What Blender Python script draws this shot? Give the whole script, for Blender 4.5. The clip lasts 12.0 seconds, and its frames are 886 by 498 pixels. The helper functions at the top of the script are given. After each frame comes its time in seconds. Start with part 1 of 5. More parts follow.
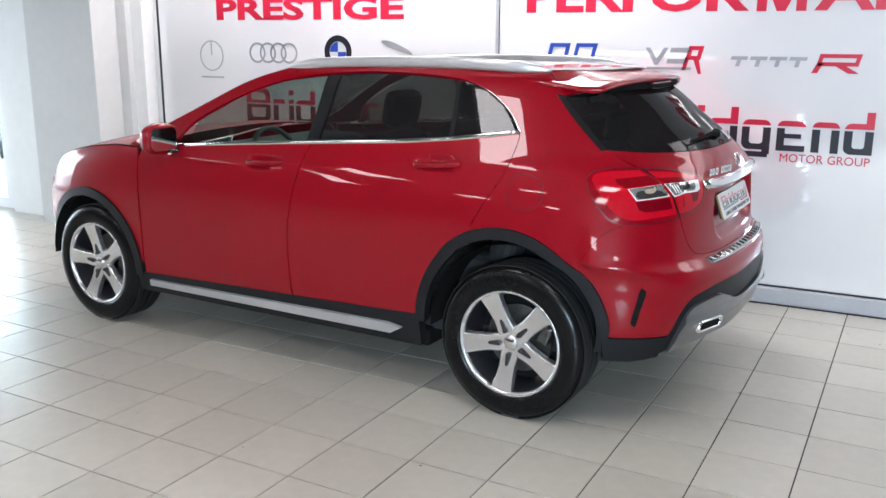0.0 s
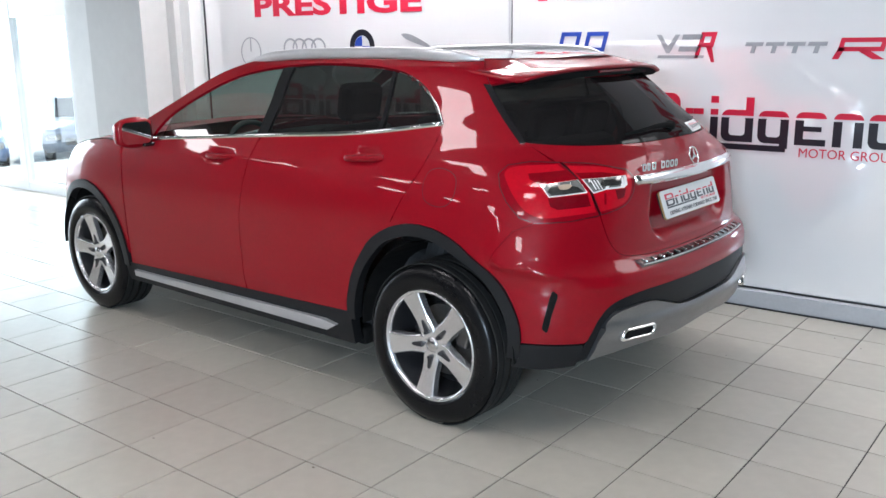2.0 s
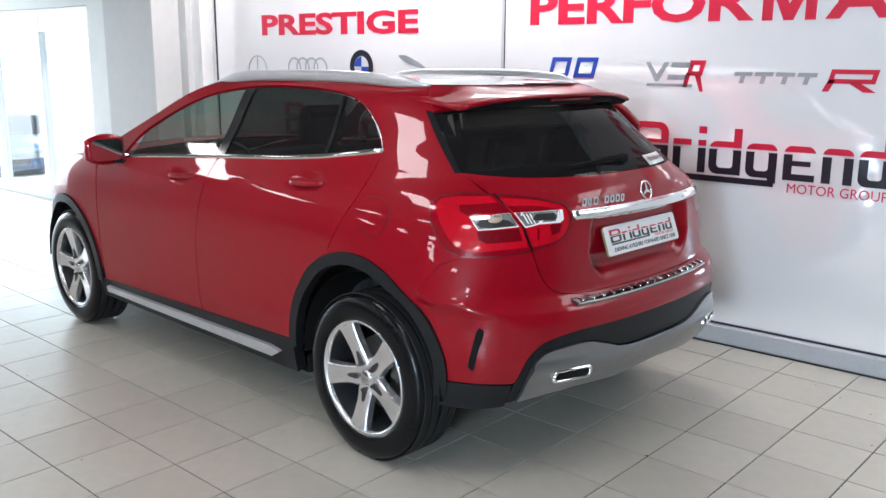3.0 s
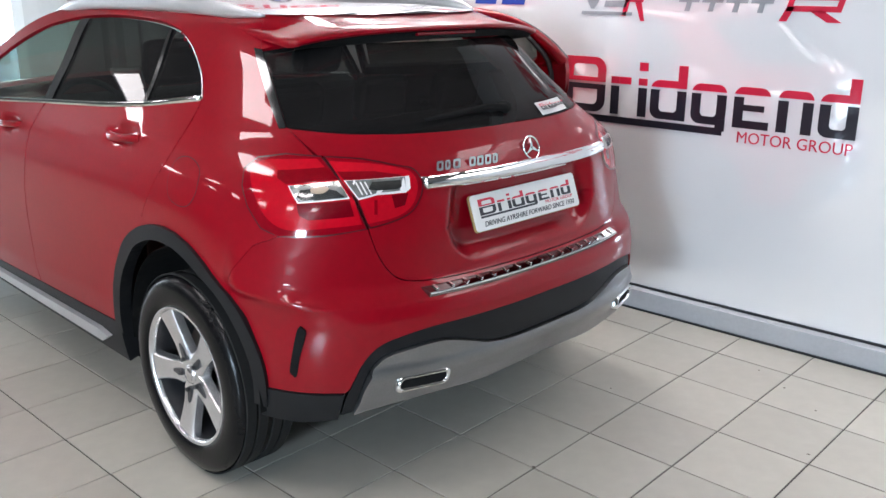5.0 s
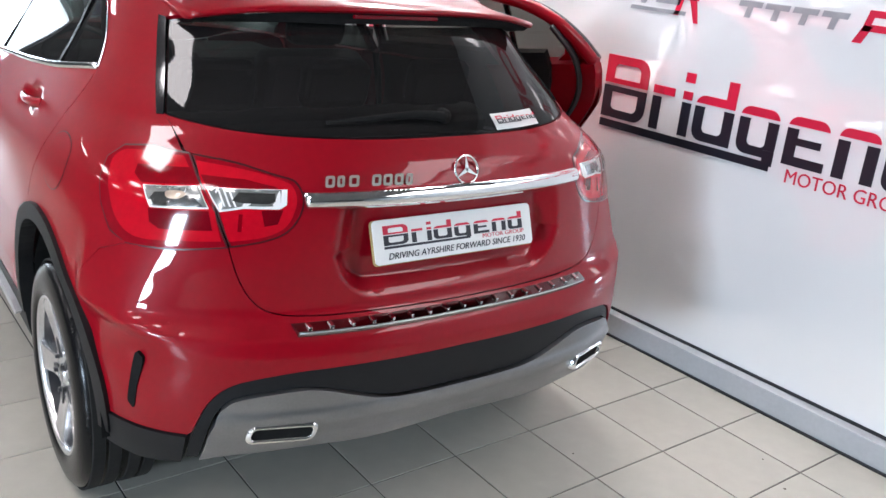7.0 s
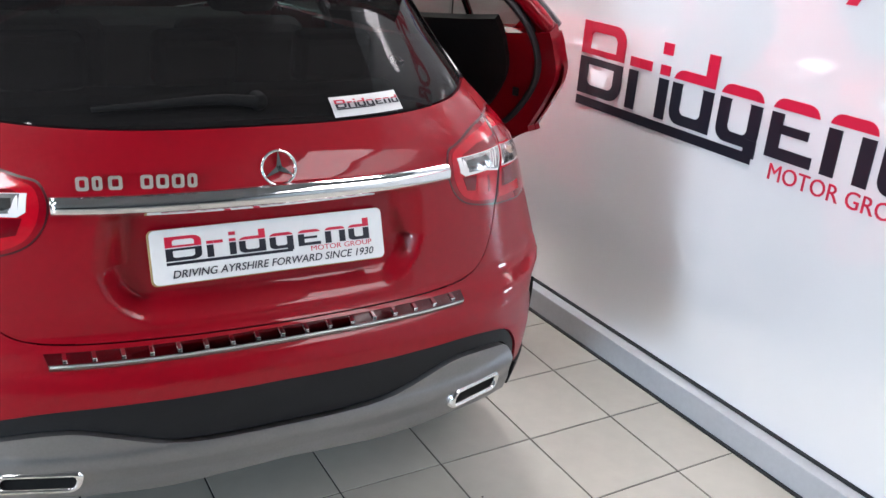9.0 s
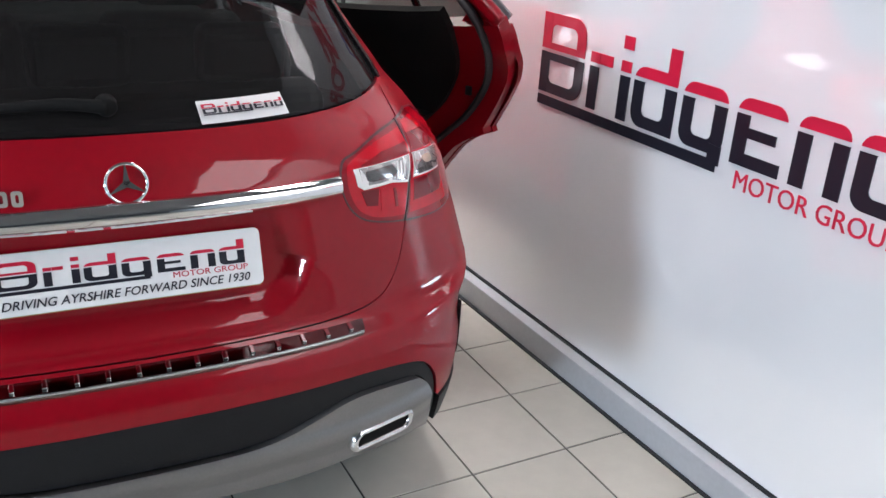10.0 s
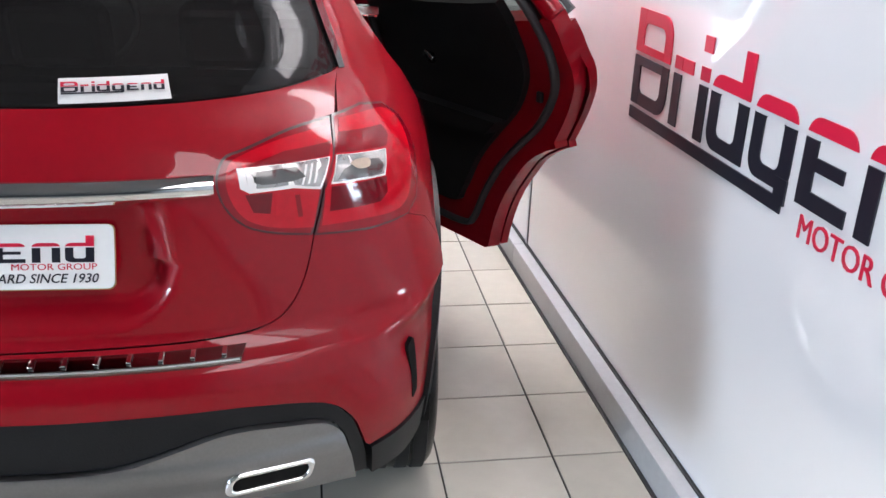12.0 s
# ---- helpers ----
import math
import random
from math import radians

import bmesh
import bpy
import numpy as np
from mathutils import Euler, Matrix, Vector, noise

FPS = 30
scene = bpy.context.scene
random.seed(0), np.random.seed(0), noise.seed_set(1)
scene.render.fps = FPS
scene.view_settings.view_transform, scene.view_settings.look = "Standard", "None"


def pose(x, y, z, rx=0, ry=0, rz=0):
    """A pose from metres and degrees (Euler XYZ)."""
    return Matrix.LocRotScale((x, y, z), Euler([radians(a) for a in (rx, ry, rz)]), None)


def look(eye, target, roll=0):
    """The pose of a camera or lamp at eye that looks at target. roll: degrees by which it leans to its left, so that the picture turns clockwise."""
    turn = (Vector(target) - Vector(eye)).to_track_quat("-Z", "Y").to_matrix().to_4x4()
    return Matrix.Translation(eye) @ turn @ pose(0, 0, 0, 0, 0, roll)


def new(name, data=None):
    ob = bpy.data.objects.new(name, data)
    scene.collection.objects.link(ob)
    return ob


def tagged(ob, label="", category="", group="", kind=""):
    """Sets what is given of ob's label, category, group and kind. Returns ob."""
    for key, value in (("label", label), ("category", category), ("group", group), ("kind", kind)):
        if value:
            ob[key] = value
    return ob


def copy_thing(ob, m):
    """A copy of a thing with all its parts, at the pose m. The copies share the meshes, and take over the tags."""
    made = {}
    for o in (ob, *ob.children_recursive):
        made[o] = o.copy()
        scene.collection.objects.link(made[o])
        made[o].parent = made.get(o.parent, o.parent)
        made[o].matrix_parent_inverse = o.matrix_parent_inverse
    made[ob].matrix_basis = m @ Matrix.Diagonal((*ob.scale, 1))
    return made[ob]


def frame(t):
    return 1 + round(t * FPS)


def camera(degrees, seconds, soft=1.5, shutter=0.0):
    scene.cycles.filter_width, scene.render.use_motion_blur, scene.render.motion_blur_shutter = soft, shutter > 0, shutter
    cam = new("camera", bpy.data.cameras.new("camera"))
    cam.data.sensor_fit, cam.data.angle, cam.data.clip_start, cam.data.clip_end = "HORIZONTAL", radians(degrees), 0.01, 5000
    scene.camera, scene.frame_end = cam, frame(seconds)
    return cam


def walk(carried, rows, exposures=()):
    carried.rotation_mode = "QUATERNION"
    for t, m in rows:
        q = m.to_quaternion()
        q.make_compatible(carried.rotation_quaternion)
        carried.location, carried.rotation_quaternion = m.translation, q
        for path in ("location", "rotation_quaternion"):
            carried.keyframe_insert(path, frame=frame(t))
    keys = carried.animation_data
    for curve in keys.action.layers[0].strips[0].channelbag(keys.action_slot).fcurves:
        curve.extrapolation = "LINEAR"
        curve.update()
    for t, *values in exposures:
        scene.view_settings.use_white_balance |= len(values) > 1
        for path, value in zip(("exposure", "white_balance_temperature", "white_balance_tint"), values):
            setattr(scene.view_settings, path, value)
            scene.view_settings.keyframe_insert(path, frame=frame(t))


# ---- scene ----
cam = camera(53.6, 12.0)
PATH = [
    (0, (1.336, -4.265, 1.63), (0.458, -2.528, 1.169), 0.4),
    (0.5, (1.558, -4.144, 1.629), (0.6, -2.45, 1.17), 0.5),
    (1, (1.807, -4.047, 1.618), (0.725, -2.431, 1.153), -0.1),
    (1.5, (1.929, -3.883, 1.592), (0.798, -2.302, 1.124), -0.1),
    (2, (2.069, -3.645, 1.592), (0.913, -2.082, 1.126), -0.7),
    (2.5, (2.229, -3.455, 1.609), (1.018, -1.928, 1.16), -1.6),
    (3, (2.375, -3.251, 1.619), (1.113, -1.761, 1.192), 0.4),
    (3.5, (2.411, -3.017, 1.601), (1.152, -1.544, 1.108), 0.4),
    (3.7, (2.403, -2.907, 1.604), (1.172, -1.413, 1.101), 0.7),
    (5.3, (2.376, -2.247, 1.619), (1.102, -0.845, 0.977), -0.7),
    (5.5, (2.381, -2.176, 1.624), (1.097, -0.804, 0.939), -1.4),
    (6, (2.423, -1.922, 1.652), (1.091, -0.586, 0.989), 3.0),
    (6.5, (2.461, -1.744, 1.667), (1.062, -0.477, 1.005), 3.8),
    (7, (2.441, -1.532, 1.674), (0.998, -0.318, 1.008), 5.4),
    (7.2, (2.438, -1.439, 1.683), (0.985, -0.236, 1.019), 4.5),
    (8.8, (2.466, -0.774, 1.684), (0.877, 0.194, 0.95), 3.9),
    (9, (2.441, -0.692, 1.679), (0.88, 0.3, 0.92), 4.2),
    (9.5, (2.353, -0.509, 1.67), (0.828, 0.547, 0.923), 3.8),
    (10, (2.35, -0.299, 1.65), (0.759, 0.635, 0.878), 3.5),
    (10.5, (2.42, -0.053, 1.65), (0.709, 0.594, 0.842), 4.6),
    (11, (2.413, 0.137, 1.624), (0.688, 0.658, 0.756), 3.1),
    (11.5, (2.329, 0.33, 1.599), (0.578, 0.788, 0.749), 3.8),
    (12, (2.278, 0.52, 1.56), (0.463, 0.869, 0.796), 2.1),
]
walk(cam, [(t, look(eye, target, roll)) for t, eye, target, roll in PATH], exposures=[(0, 1.06, 6250, 10), (1.2, 1.0, 6250, 10), (3, 0.95, 6250, 10), (6, 1.16, 6300, 11), (9, 1.31, 6250, 12), (9.6, 1.29, 6250, 12), (10.2, 1.1, 6250, 12), (10.6, 1.1, 6250, 12), (11, 1.22, 6250, 12), (12, 1.3, 6250, 12)])

# ---- light ----
world = bpy.data.worlds.new("world")
scene.world = world
world.use_nodes = True
wn = world.node_tree.nodes
sky = wn.new("ShaderNodeTexSky")
sky.sky_type, sky.sun_disc = "NISHITA", False
sky.sun_elevation, sky.sun_rotation = radians(42), radians(-150)
world.node_tree.links.new(sky.outputs[0], wn["Background"].inputs[0])
wn["Background"].inputs[1].default_value = 0.15

sun = new("sun", bpy.data.lights.new("sun", "SUN"))
sun.data.energy, sun.data.angle, sun.data.color = 3.0, radians(0.6), (1.0, 0.95, 0.87)
sun.matrix_world = look((-6, 9, 9), (-8, 4, 0))


def area_lamp(name, m, w, h, power, color=(1, 1, 1)):
    ob = new(name, bpy.data.lights.new(name, "AREA"))
    ob.data.shape, ob.data.size, ob.data.size_y, ob.data.energy, ob.data.color = "RECTANGLE", w, h, power, color
    ob.matrix_world = m
    return ob


DAY = (0.82, 0.92, 1.0)
# added lamps for daylight: an unseen shop front at the nose, unseen windows opposite
area_lamp("unseen_shopfront_fill", pose(-9.9, -0.4, 1.4, 0, -90, 0), 2.4, 3.2, 45, DAY)
area_lamp("window_daylight", pose(3.6, -8.9, 1.9, 90, 0, 0), 1.4, 1.3, 290, (0.68, 0.85, 1.0))

# ---- materials ----
def material(name, color, rough=0.5, metal=0.0, coat=0.0, grain=0.0, scale=60.0, bump=0.0, alpha_t=0.0, ior=1.5, spec=0.5, coat_rough=0.02):
    """A principled material whose colour and relief vary at two scales."""
    m = bpy.data.materials.new(name)
    m.use_nodes = True
    nt = m.node_tree
    b = nt.nodes["Principled BSDF"]
    b.inputs["Base Color"].default_value = (*color, 1)
    b.inputs["Roughness"].default_value, b.inputs["Metallic"].default_value = rough, metal
    b.inputs["Coat Weight"].default_value, b.inputs["Coat Roughness"].default_value = coat, coat_rough
    b.inputs["Transmission Weight"].default_value, b.inputs["IOR"].default_value = alpha_t, ior
    b.inputs["Specular IOR Level"].default_value = spec
    if grain or bump:
        at = nt.nodes.new("ShaderNodeTexCoord")
        n1, n2 = nt.nodes.new("ShaderNodeTexNoise"), nt.nodes.new("ShaderNodeTexNoise")
        n1.inputs["Scale"].default_value, n1.inputs["Detail"].default_value = scale, 4
        n2.inputs["Scale"].default_value, n2.inputs["Detail"].default_value = scale / 17, 3
        mix = nt.nodes.new("ShaderNodeMath")
        mix.operation = "ADD"
        for n, k in ((n1, 0), (n2, 1)):
            nt.links.new(at.outputs["Object"], n.inputs["Vector"])
            nt.links.new(n.outputs["Fac"], mix.inputs[k])
        if grain:
            ramp = nt.nodes.new("ShaderNodeMapRange")
            ramp.inputs[1].default_value, ramp.inputs[2].default_value = 0.7, 1.3
            ramp.inputs[3].default_value, ramp.inputs[4].default_value = 1 - grain, 1 + grain
            tint = nt.nodes.new("ShaderNodeVectorMath")
            tint.operation = "SCALE"
            tint.inputs[0].default_value = color
            nt.links.new(mix.outputs[0], ramp.inputs[0])
            nt.links.new(ramp.outputs[0], tint.inputs["Scale"])
            nt.links.new(tint.outputs[0], b.inputs["Base Color"])
        if bump:
            bp = nt.nodes.new("ShaderNodeBump")
            bp.inputs["Strength"].default_value, bp.inputs["Distance"].default_value = bump, 0.002
            nt.links.new(n1.outputs["Fac"], bp.inputs["Height"])
            nt.links.new(bp.outputs[0], b.inputs["Normal"])
    return m


def glass(name, color, clear, rough=0.0, mirror=1.0, haze=0.0):
    """Thin pane: part clear, part mirror, glossier at a glancing angle, with pale haze painted in."""
    m = bpy.data.materials.new(name)
    m.use_nodes = True
    nt = m.node_tree
    nt.nodes.remove(nt.nodes["Principled BSDF"])
    thru, gloss, edge = nt.nodes.new("ShaderNodeBsdfTransparent"), nt.nodes.new("ShaderNodeBsdfGlossy"), nt.nodes.new("ShaderNodeLayerWeight")
    power, fres = nt.nodes.new("ShaderNodeMath"), nt.nodes.new("ShaderNodeMath")
    power.operation, fres.operation = "POWER", "MULTIPLY_ADD"
    power.inputs[1].default_value, fres.inputs[1].default_value, fres.inputs[2].default_value = 5.0, 0.93 * mirror, 0.06 * mirror
    edge.inputs["Blend"].default_value = 0.5
    nt.links.new(edge.outputs["Facing"], power.inputs[0])
    nt.links.new(power.outputs[0], fres.inputs[0])
    mix = nt.nodes.new("ShaderNodeMixShader")
    thru.inputs[0].default_value = (*[v * clear for v in color], 1)
    gloss.inputs["Roughness"].default_value = rough
    nt.links.new(fres.outputs[0], mix.inputs[0])
    film, veil, noise, patchy = nt.nodes.new("ShaderNodeBsdfDiffuse"), nt.nodes.new("ShaderNodeMixShader"), nt.nodes.new("ShaderNodeTexNoise"), nt.nodes.new("ShaderNodeMapRange")
    film.inputs[0].default_value = (0.60, 0.56, 0.56, 1)
    noise.inputs["Scale"].default_value = 3.0
    patchy.inputs[3].default_value, patchy.inputs[4].default_value = haze * 0.7, haze * 1.3
    nt.links.new(noise.outputs["Fac"], patchy.inputs[0])
    nt.links.new(patchy.outputs[0], veil.inputs[0])
    nt.links.new(thru.outputs[0], veil.inputs[1])
    nt.links.new(film.outputs[0], veil.inputs[2])
    nt.links.new(veil.outputs[0] if haze else thru.outputs[0], mix.inputs[1])
    nt.links.new(gloss.outputs[0], mix.inputs[2])
    nt.links.new(mix.outputs[0], nt.nodes["Material Output"].inputs[0])
    return m


def emitter(name, color, strength):
    m = material(name, color)
    b = m.node_tree.nodes["Principled BSDF"]
    b.inputs["Emission Color"].default_value, b.inputs["Emission Strength"].default_value = (*color, 1), strength
    return m


PAINT = material("red_car_paint", (0.245, 0.0006, 0.0075), 0.42, 0.0, 0.55, 0.05, 900, spec=0.1, coat_rough=0.012)
BLACK_PLASTIC = material("dark_grey_plastic", (0.0095, 0.010, 0.0112), 0.5, 0, 0, 0.15, 300, 0.25, spec=0.25)
GLOSS_BLACK = material("gloss_black_trim", (0.012, 0.012, 0.013), 0.12, 0, 0.5)
SILVER = material("satin_silver_trim", (0.55, 0.55, 0.56), 0.34, 0.6, 0, 0.05, 200)
SKID = material("satin_grey_skid_plate", (0.25, 0.25, 0.255), 0.30, 0.8, 0, 0.06, 160)
CHROME = material("chrome", (0.80, 0.80, 0.80), 0.05, 1.0)
BRUSHED = material("polished_steel", (0.62, 0.62, 0.63), 0.05, 1.0, 0, 0.06, 200)
STRIP_STEEL = material("dark_polished_steel", (0.30, 0.29, 0.29), 0.10, 1.0, 0, 0.10, 200)
RUBBER = material("tyre_rubber", (0.006, 0.006, 0.0065), 0.24, 0, 0, 0.25, 80, 0.15, spec=0.18)
TREAD = material("tyre_tread", (0.006, 0.006, 0.006), 0.9, 0, 0, 0.2, 80, 0.2)
ALLOY = material("machined_alloy", (0.74, 0.74, 0.75), 0.26, 0.9, 0.3, 0.05, 120)
ALLOY_DARK = material("dark_alloy_paint", (0.028, 0.028, 0.031), 0.4, 0.3, 0.3, 0.10, 60)
IRON = material("brake_iron", (0.11, 0.105, 0.10), 0.45, 0.8, 0, 0.2, 50)
INTERIOR = material("black_cabin_trim", (0.024, 0.024, 0.026), 0.7, 0, 0, 0.2, 120, 0.3)
DOOR_TRIM = material("black_door_trim", (0.009, 0.009, 0.010), 0.6, 0, 0, 0.2, 120, 0.3, spec=0.25)
HEADLINING = material("grey_headlining", (0.10, 0.10, 0.10), 0.9, 0, 0, 0.1, 200)
UNDER = material("underbody", (0.010, 0.010, 0.010), 0.9, 0, 0, 0.2, 60, 0.2, spec=0.1)
GLASS_CLEAR = glass("green_tinted_glass", (0.80, 0.94, 0.88), 0.62)
# a thin pale film lifts the blacks of this glass like haze
GLASS_DARK = glass("privacy_glass", (0.9, 1.0, 0.96), 0.09, mirror=0.42, haze=0.016)
GLASS_GREY = glass("grey_tinted_glass", (0.95, 1.0, 0.90), 0.15, mirror=0.4)
GLASS_PANE = glass("shop_glass", (0.95, 0.98, 0.97), 0.92)
LENS_RED = material("red_lamp_lens", (0.20, 0.001, 0.006), 0.12, 0, 0.5, 0.10, 60, spec=0.2, coat_rough=0.01)
LENS_DEEP = material("deep_red_lamp_lens", (0.15, 0.0006, 0.0055), 0.12, 0, 0.5, 0.12, 40, spec=0.2, coat_rough=0.01)
LENS_BRIGHT = material("bright_red_lamp_lens", (0.46, 0.003, 0.013), 0.12, 0, 0.5, 0.10, 70, spec=0.2, coat_rough=0.01)
LENS_DARK = material("dark_red_lamp_housing", (0.05, 0.0006, 0.003), 0.3, 0, 0.3, 0.1, 40)
LENS_RIMRED = material("clear_red_lamp_edge", (0.23, 0.0012, 0.008), 0.12, 0, 0.5, 0.10, 60, spec=0.2, coat_rough=0.01)
LENS_CLEAR = material("clear_lamp_lens", (0.42, 0.41, 0.39), 0.20, 0.7, 1.0, 0.35, 45)
LENS_BOWL = material("smoked_lamp_bowl", (0.10, 0.095, 0.09), 0.16, 0.7, 1.0, 0.30, 30)
LENS_AMBER = material("pale_amber_bulb", (0.44, 0.33, 0.25), 0.25, 0.2, 1.0, 0.15, 60)
LENS_RIM = material("pale_lamp_rim", (0.82, 0.80, 0.79), 0.2, 0, 1.0)
PLATE_WHITE = material("plate_white", (0.74, 0.74, 0.73), 0.25, 0, 0.5, 0.02, 80)
PLATE_YELLOW = material("plate_edge_yellow", (0.34, 0.22, 0.08), 0.5)
INK_RED = material("sign_red", (0.56, 0.012, 0.045), 0.3, 0, 0.3, 0.03, 30)
INK_BLACK = material("sign_black", (0.012, 0.012, 0.02), 0.3, 0, 0.3, 0.05, 30)
INK_BLUE = material("sign_blue", (0.02, 0.06, 0.36), 0.3, 0, 0.3)
INK_GREY = material("sign_grey", (0.33, 0.34, 0.36), 0.35, 0.3, 0.3, 0.1, 20)
PANEL = material("gloss_white_wall_panel", (0.89, 0.89, 0.90), 0.35, 0, 1.0, 0.012, 3, 0.5, spec=0.3, coat_rough=0.045)
PANEL.node_tree.nodes["Principled BSDF"].inputs["Coat IOR"].default_value = 3.5
WALL_PAINT = material("white_wall_paint", (0.76, 0.76, 0.75), 0.6, 0, 0, 0.03, 12, 0.05)
# dark grey for the unseen walls, so the car reflects less of them
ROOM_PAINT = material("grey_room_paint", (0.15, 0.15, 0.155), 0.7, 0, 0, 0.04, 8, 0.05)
GREY_PAINT = material("pale_grey_paint", (0.58, 0.58, 0.57), 0.6, 0, 0, 0.03, 12, 0.05)
ALU = material("grey_aluminium", (0.46, 0.47, 0.49), 0.38, 0.2, 0, 0.05, 60)
FRAME_WHITE = material("white_door_frame", (0.74, 0.76, 0.78), 0.35, 0, 0, 0.02, 40)
SEAL = material("black_seal", (0.012, 0.012, 0.015), 0.5)
GROUT = material("dark_grout", (0.035, 0.032, 0.030), 0.85, 0, 0, 0.3, 90, 0.2)
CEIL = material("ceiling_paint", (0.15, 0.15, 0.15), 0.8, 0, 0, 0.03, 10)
LAMP_GLOW = emitter("ceiling_lamp_diffuser", (1.0, 0.935, 0.925), 10.5)
FILL_GLOW = emitter("soft_fill_diffuser", (1.0, 0.945, 0.935), 3.1)
WASH_GLOW = emitter("wall_washer_diffuser", (1.0, 0.95, 0.94), 16.5)


def tile_material():
    m = material("beige_ceramic_tile", (0.475, 0.450, 0.390), 0.3, 0, 0, 0.06, 14, 0.03)
    nt = m.node_tree
    b = nt.nodes["Principled BSDF"]
    info = nt.nodes.new("ShaderNodeObjectInfo")
    rng = nt.nodes.new("ShaderNodeMapRange")
    rng.inputs[3].default_value, rng.inputs[4].default_value = 0.93, 1.06
    sc = nt.nodes.new("ShaderNodeVectorMath")
    sc.operation = "SCALE"
    src = b.inputs["Base Color"].links[0].from_socket
    nt.links.new(info.outputs["Random"], rng.inputs[0])
    nt.links.new(src, sc.inputs[0])
    nt.links.new(rng.outputs[0], sc.inputs["Scale"])
    nt.links.new(sc.outputs[0], b.inputs["Base Color"])
    # scuffs and mop marks in the gloss
    at, nz, mr = nt.nodes.new("ShaderNodeTexCoord"), nt.nodes.new("ShaderNodeTexNoise"), nt.nodes.new("ShaderNodeMapRange")
    nz.inputs["Scale"].default_value, nz.inputs["Detail"].default_value = 5.0, 6
    mr.inputs[3].default_value, mr.inputs[4].default_value = 0.22, 0.42
    nt.links.new(at.outputs["Object"], nz.inputs["Vector"])
    nt.links.new(nz.outputs["Fac"], mr.inputs[0])
    nt.links.new(mr.outputs[0], b.inputs["Roughness"])
    return m


TILE = tile_material()

# ---- mesh helpers ----
def mesh_object(name, me, mat, parent=None, label="", smooth=False):
    ob = new(name, me)
    for mt in mat if isinstance(mat, (list, tuple)) else (mat,):
        me.materials.append(mt)
    if parent is not None:
        ob.parent = parent
    if smooth:
        me.shade_smooth()
    return tagged(ob, label)


def part(name, bm, mat, parent=None, label="", smooth=False):
    """One bmesh as one mesh object, under a thing or a part."""
    me = bpy.data.meshes.new(name)
    bm.to_mesh(me)
    bm.free()
    return mesh_object(name, me, mat, parent, label, smooth)


def box_bm(x0, x1, y0, y1, z0, z1, bevel=0.0, segments=2):
    bm = bmesh.new()
    bmesh.ops.create_cube(bm, size=1, matrix=Matrix.Translation(((x0 + x1) / 2, (y0 + y1) / 2, (z0 + z1) / 2)) @ Matrix.Diagonal((x1 - x0, y1 - y0, z1 - z0, 1)))
    if bevel:
        bmesh.ops.bevel(bm, geom=bm.edges[:], offset=bevel, segments=segments, profile=0.5, affect="EDGES")
    return bm


def lathe_bm(profile, steps=64, axis="y", closed=False):
    """Turns (radius, height) points round an axis."""
    bm = bmesh.new()
    rings = []
    for k in range(steps):
        a = 2 * math.pi * k / steps
        ring = []
        for r, h in profile:
            c, s = r * math.cos(a), r * math.sin(a)
            ring.append(bm.verts.new((c, h, s) if axis == "y" else (c, s, h)))
        rings.append(ring)
    n = len(profile)
    for k in range(steps):
        a, b = rings[k], rings[(k + 1) % steps]
        for i in range(n if closed else n - 1):
            j = (i + 1) % n
            bm.faces.new((a[i], a[j], b[j], b[i]))
    bmesh.ops.recalc_face_normals(bm, faces=bm.faces[:])
    return bm


def tube_bm(points, ru, rv, sides=10, up=Vector((0, 0, 1)), taper=None):
    """A swept oval rod along points."""
    bm = bmesh.new()
    pts = [Vector(p) for p in points]
    rings = []
    for i, p in enumerate(pts):
        d = (pts[min(i + 1, len(pts) - 1)] - pts[max(i - 1, 0)]).normalized()
        u = d.cross(up).normalized()
        v = u.cross(d)
        k = taper(i / (len(pts) - 1)) if taper else 1.0
        rings.append([bm.verts.new(p + k * ru * math.cos(2 * math.pi * j / sides) * u + k * rv * math.sin(2 * math.pi * j / sides) * v) for j in range(sides)])
    for a, b in zip(rings, rings[1:]):
        for j in range(sides):
            bm.faces.new((a[j], a[(j + 1) % sides], b[(j + 1) % sides], b[j]))
    bm.faces.new(rings[0])
    bm.faces.new(rings[-1])
    bmesh.ops.recalc_face_normals(bm, faces=bm.faces[:])
    return bm


def loft_bm(rows, close=False):
    """Quads between rows of points."""
    bm = bmesh.new()
    vs = [[bm.verts.new(p) for p in row] for row in rows]
    for a, b in zip(vs, vs[1:]):
        n = len(a)
        for j in range(n if close else n - 1):
            bm.faces.new((a[j], a[(j + 1) % n], b[(j + 1) % n], b[j]))
    return bm


def prism_bm(outline, depth, bevel=0.0):
    """A flat shape in x, z with a depth along y (towards -y)."""
    bm = bmesh.new()
    f = bm.faces.new([bm.verts.new((x, 0, z)) for x, z in outline])
    out = bmesh.ops.extrude_face_region(bm, geom=[f])
    bmesh.ops.translate(bm, verts=[v for v in out["geom"] if isinstance(v, bmesh.types.BMVert)], vec=(0, -depth, 0))
    bmesh.ops.recalc_face_normals(bm, faces=bm.faces[:])
    if bevel:
        bmesh.ops.bevel(bm, geom=bm.edges[:], offset=bevel, segments=1, affect="EDGES")
    return bm


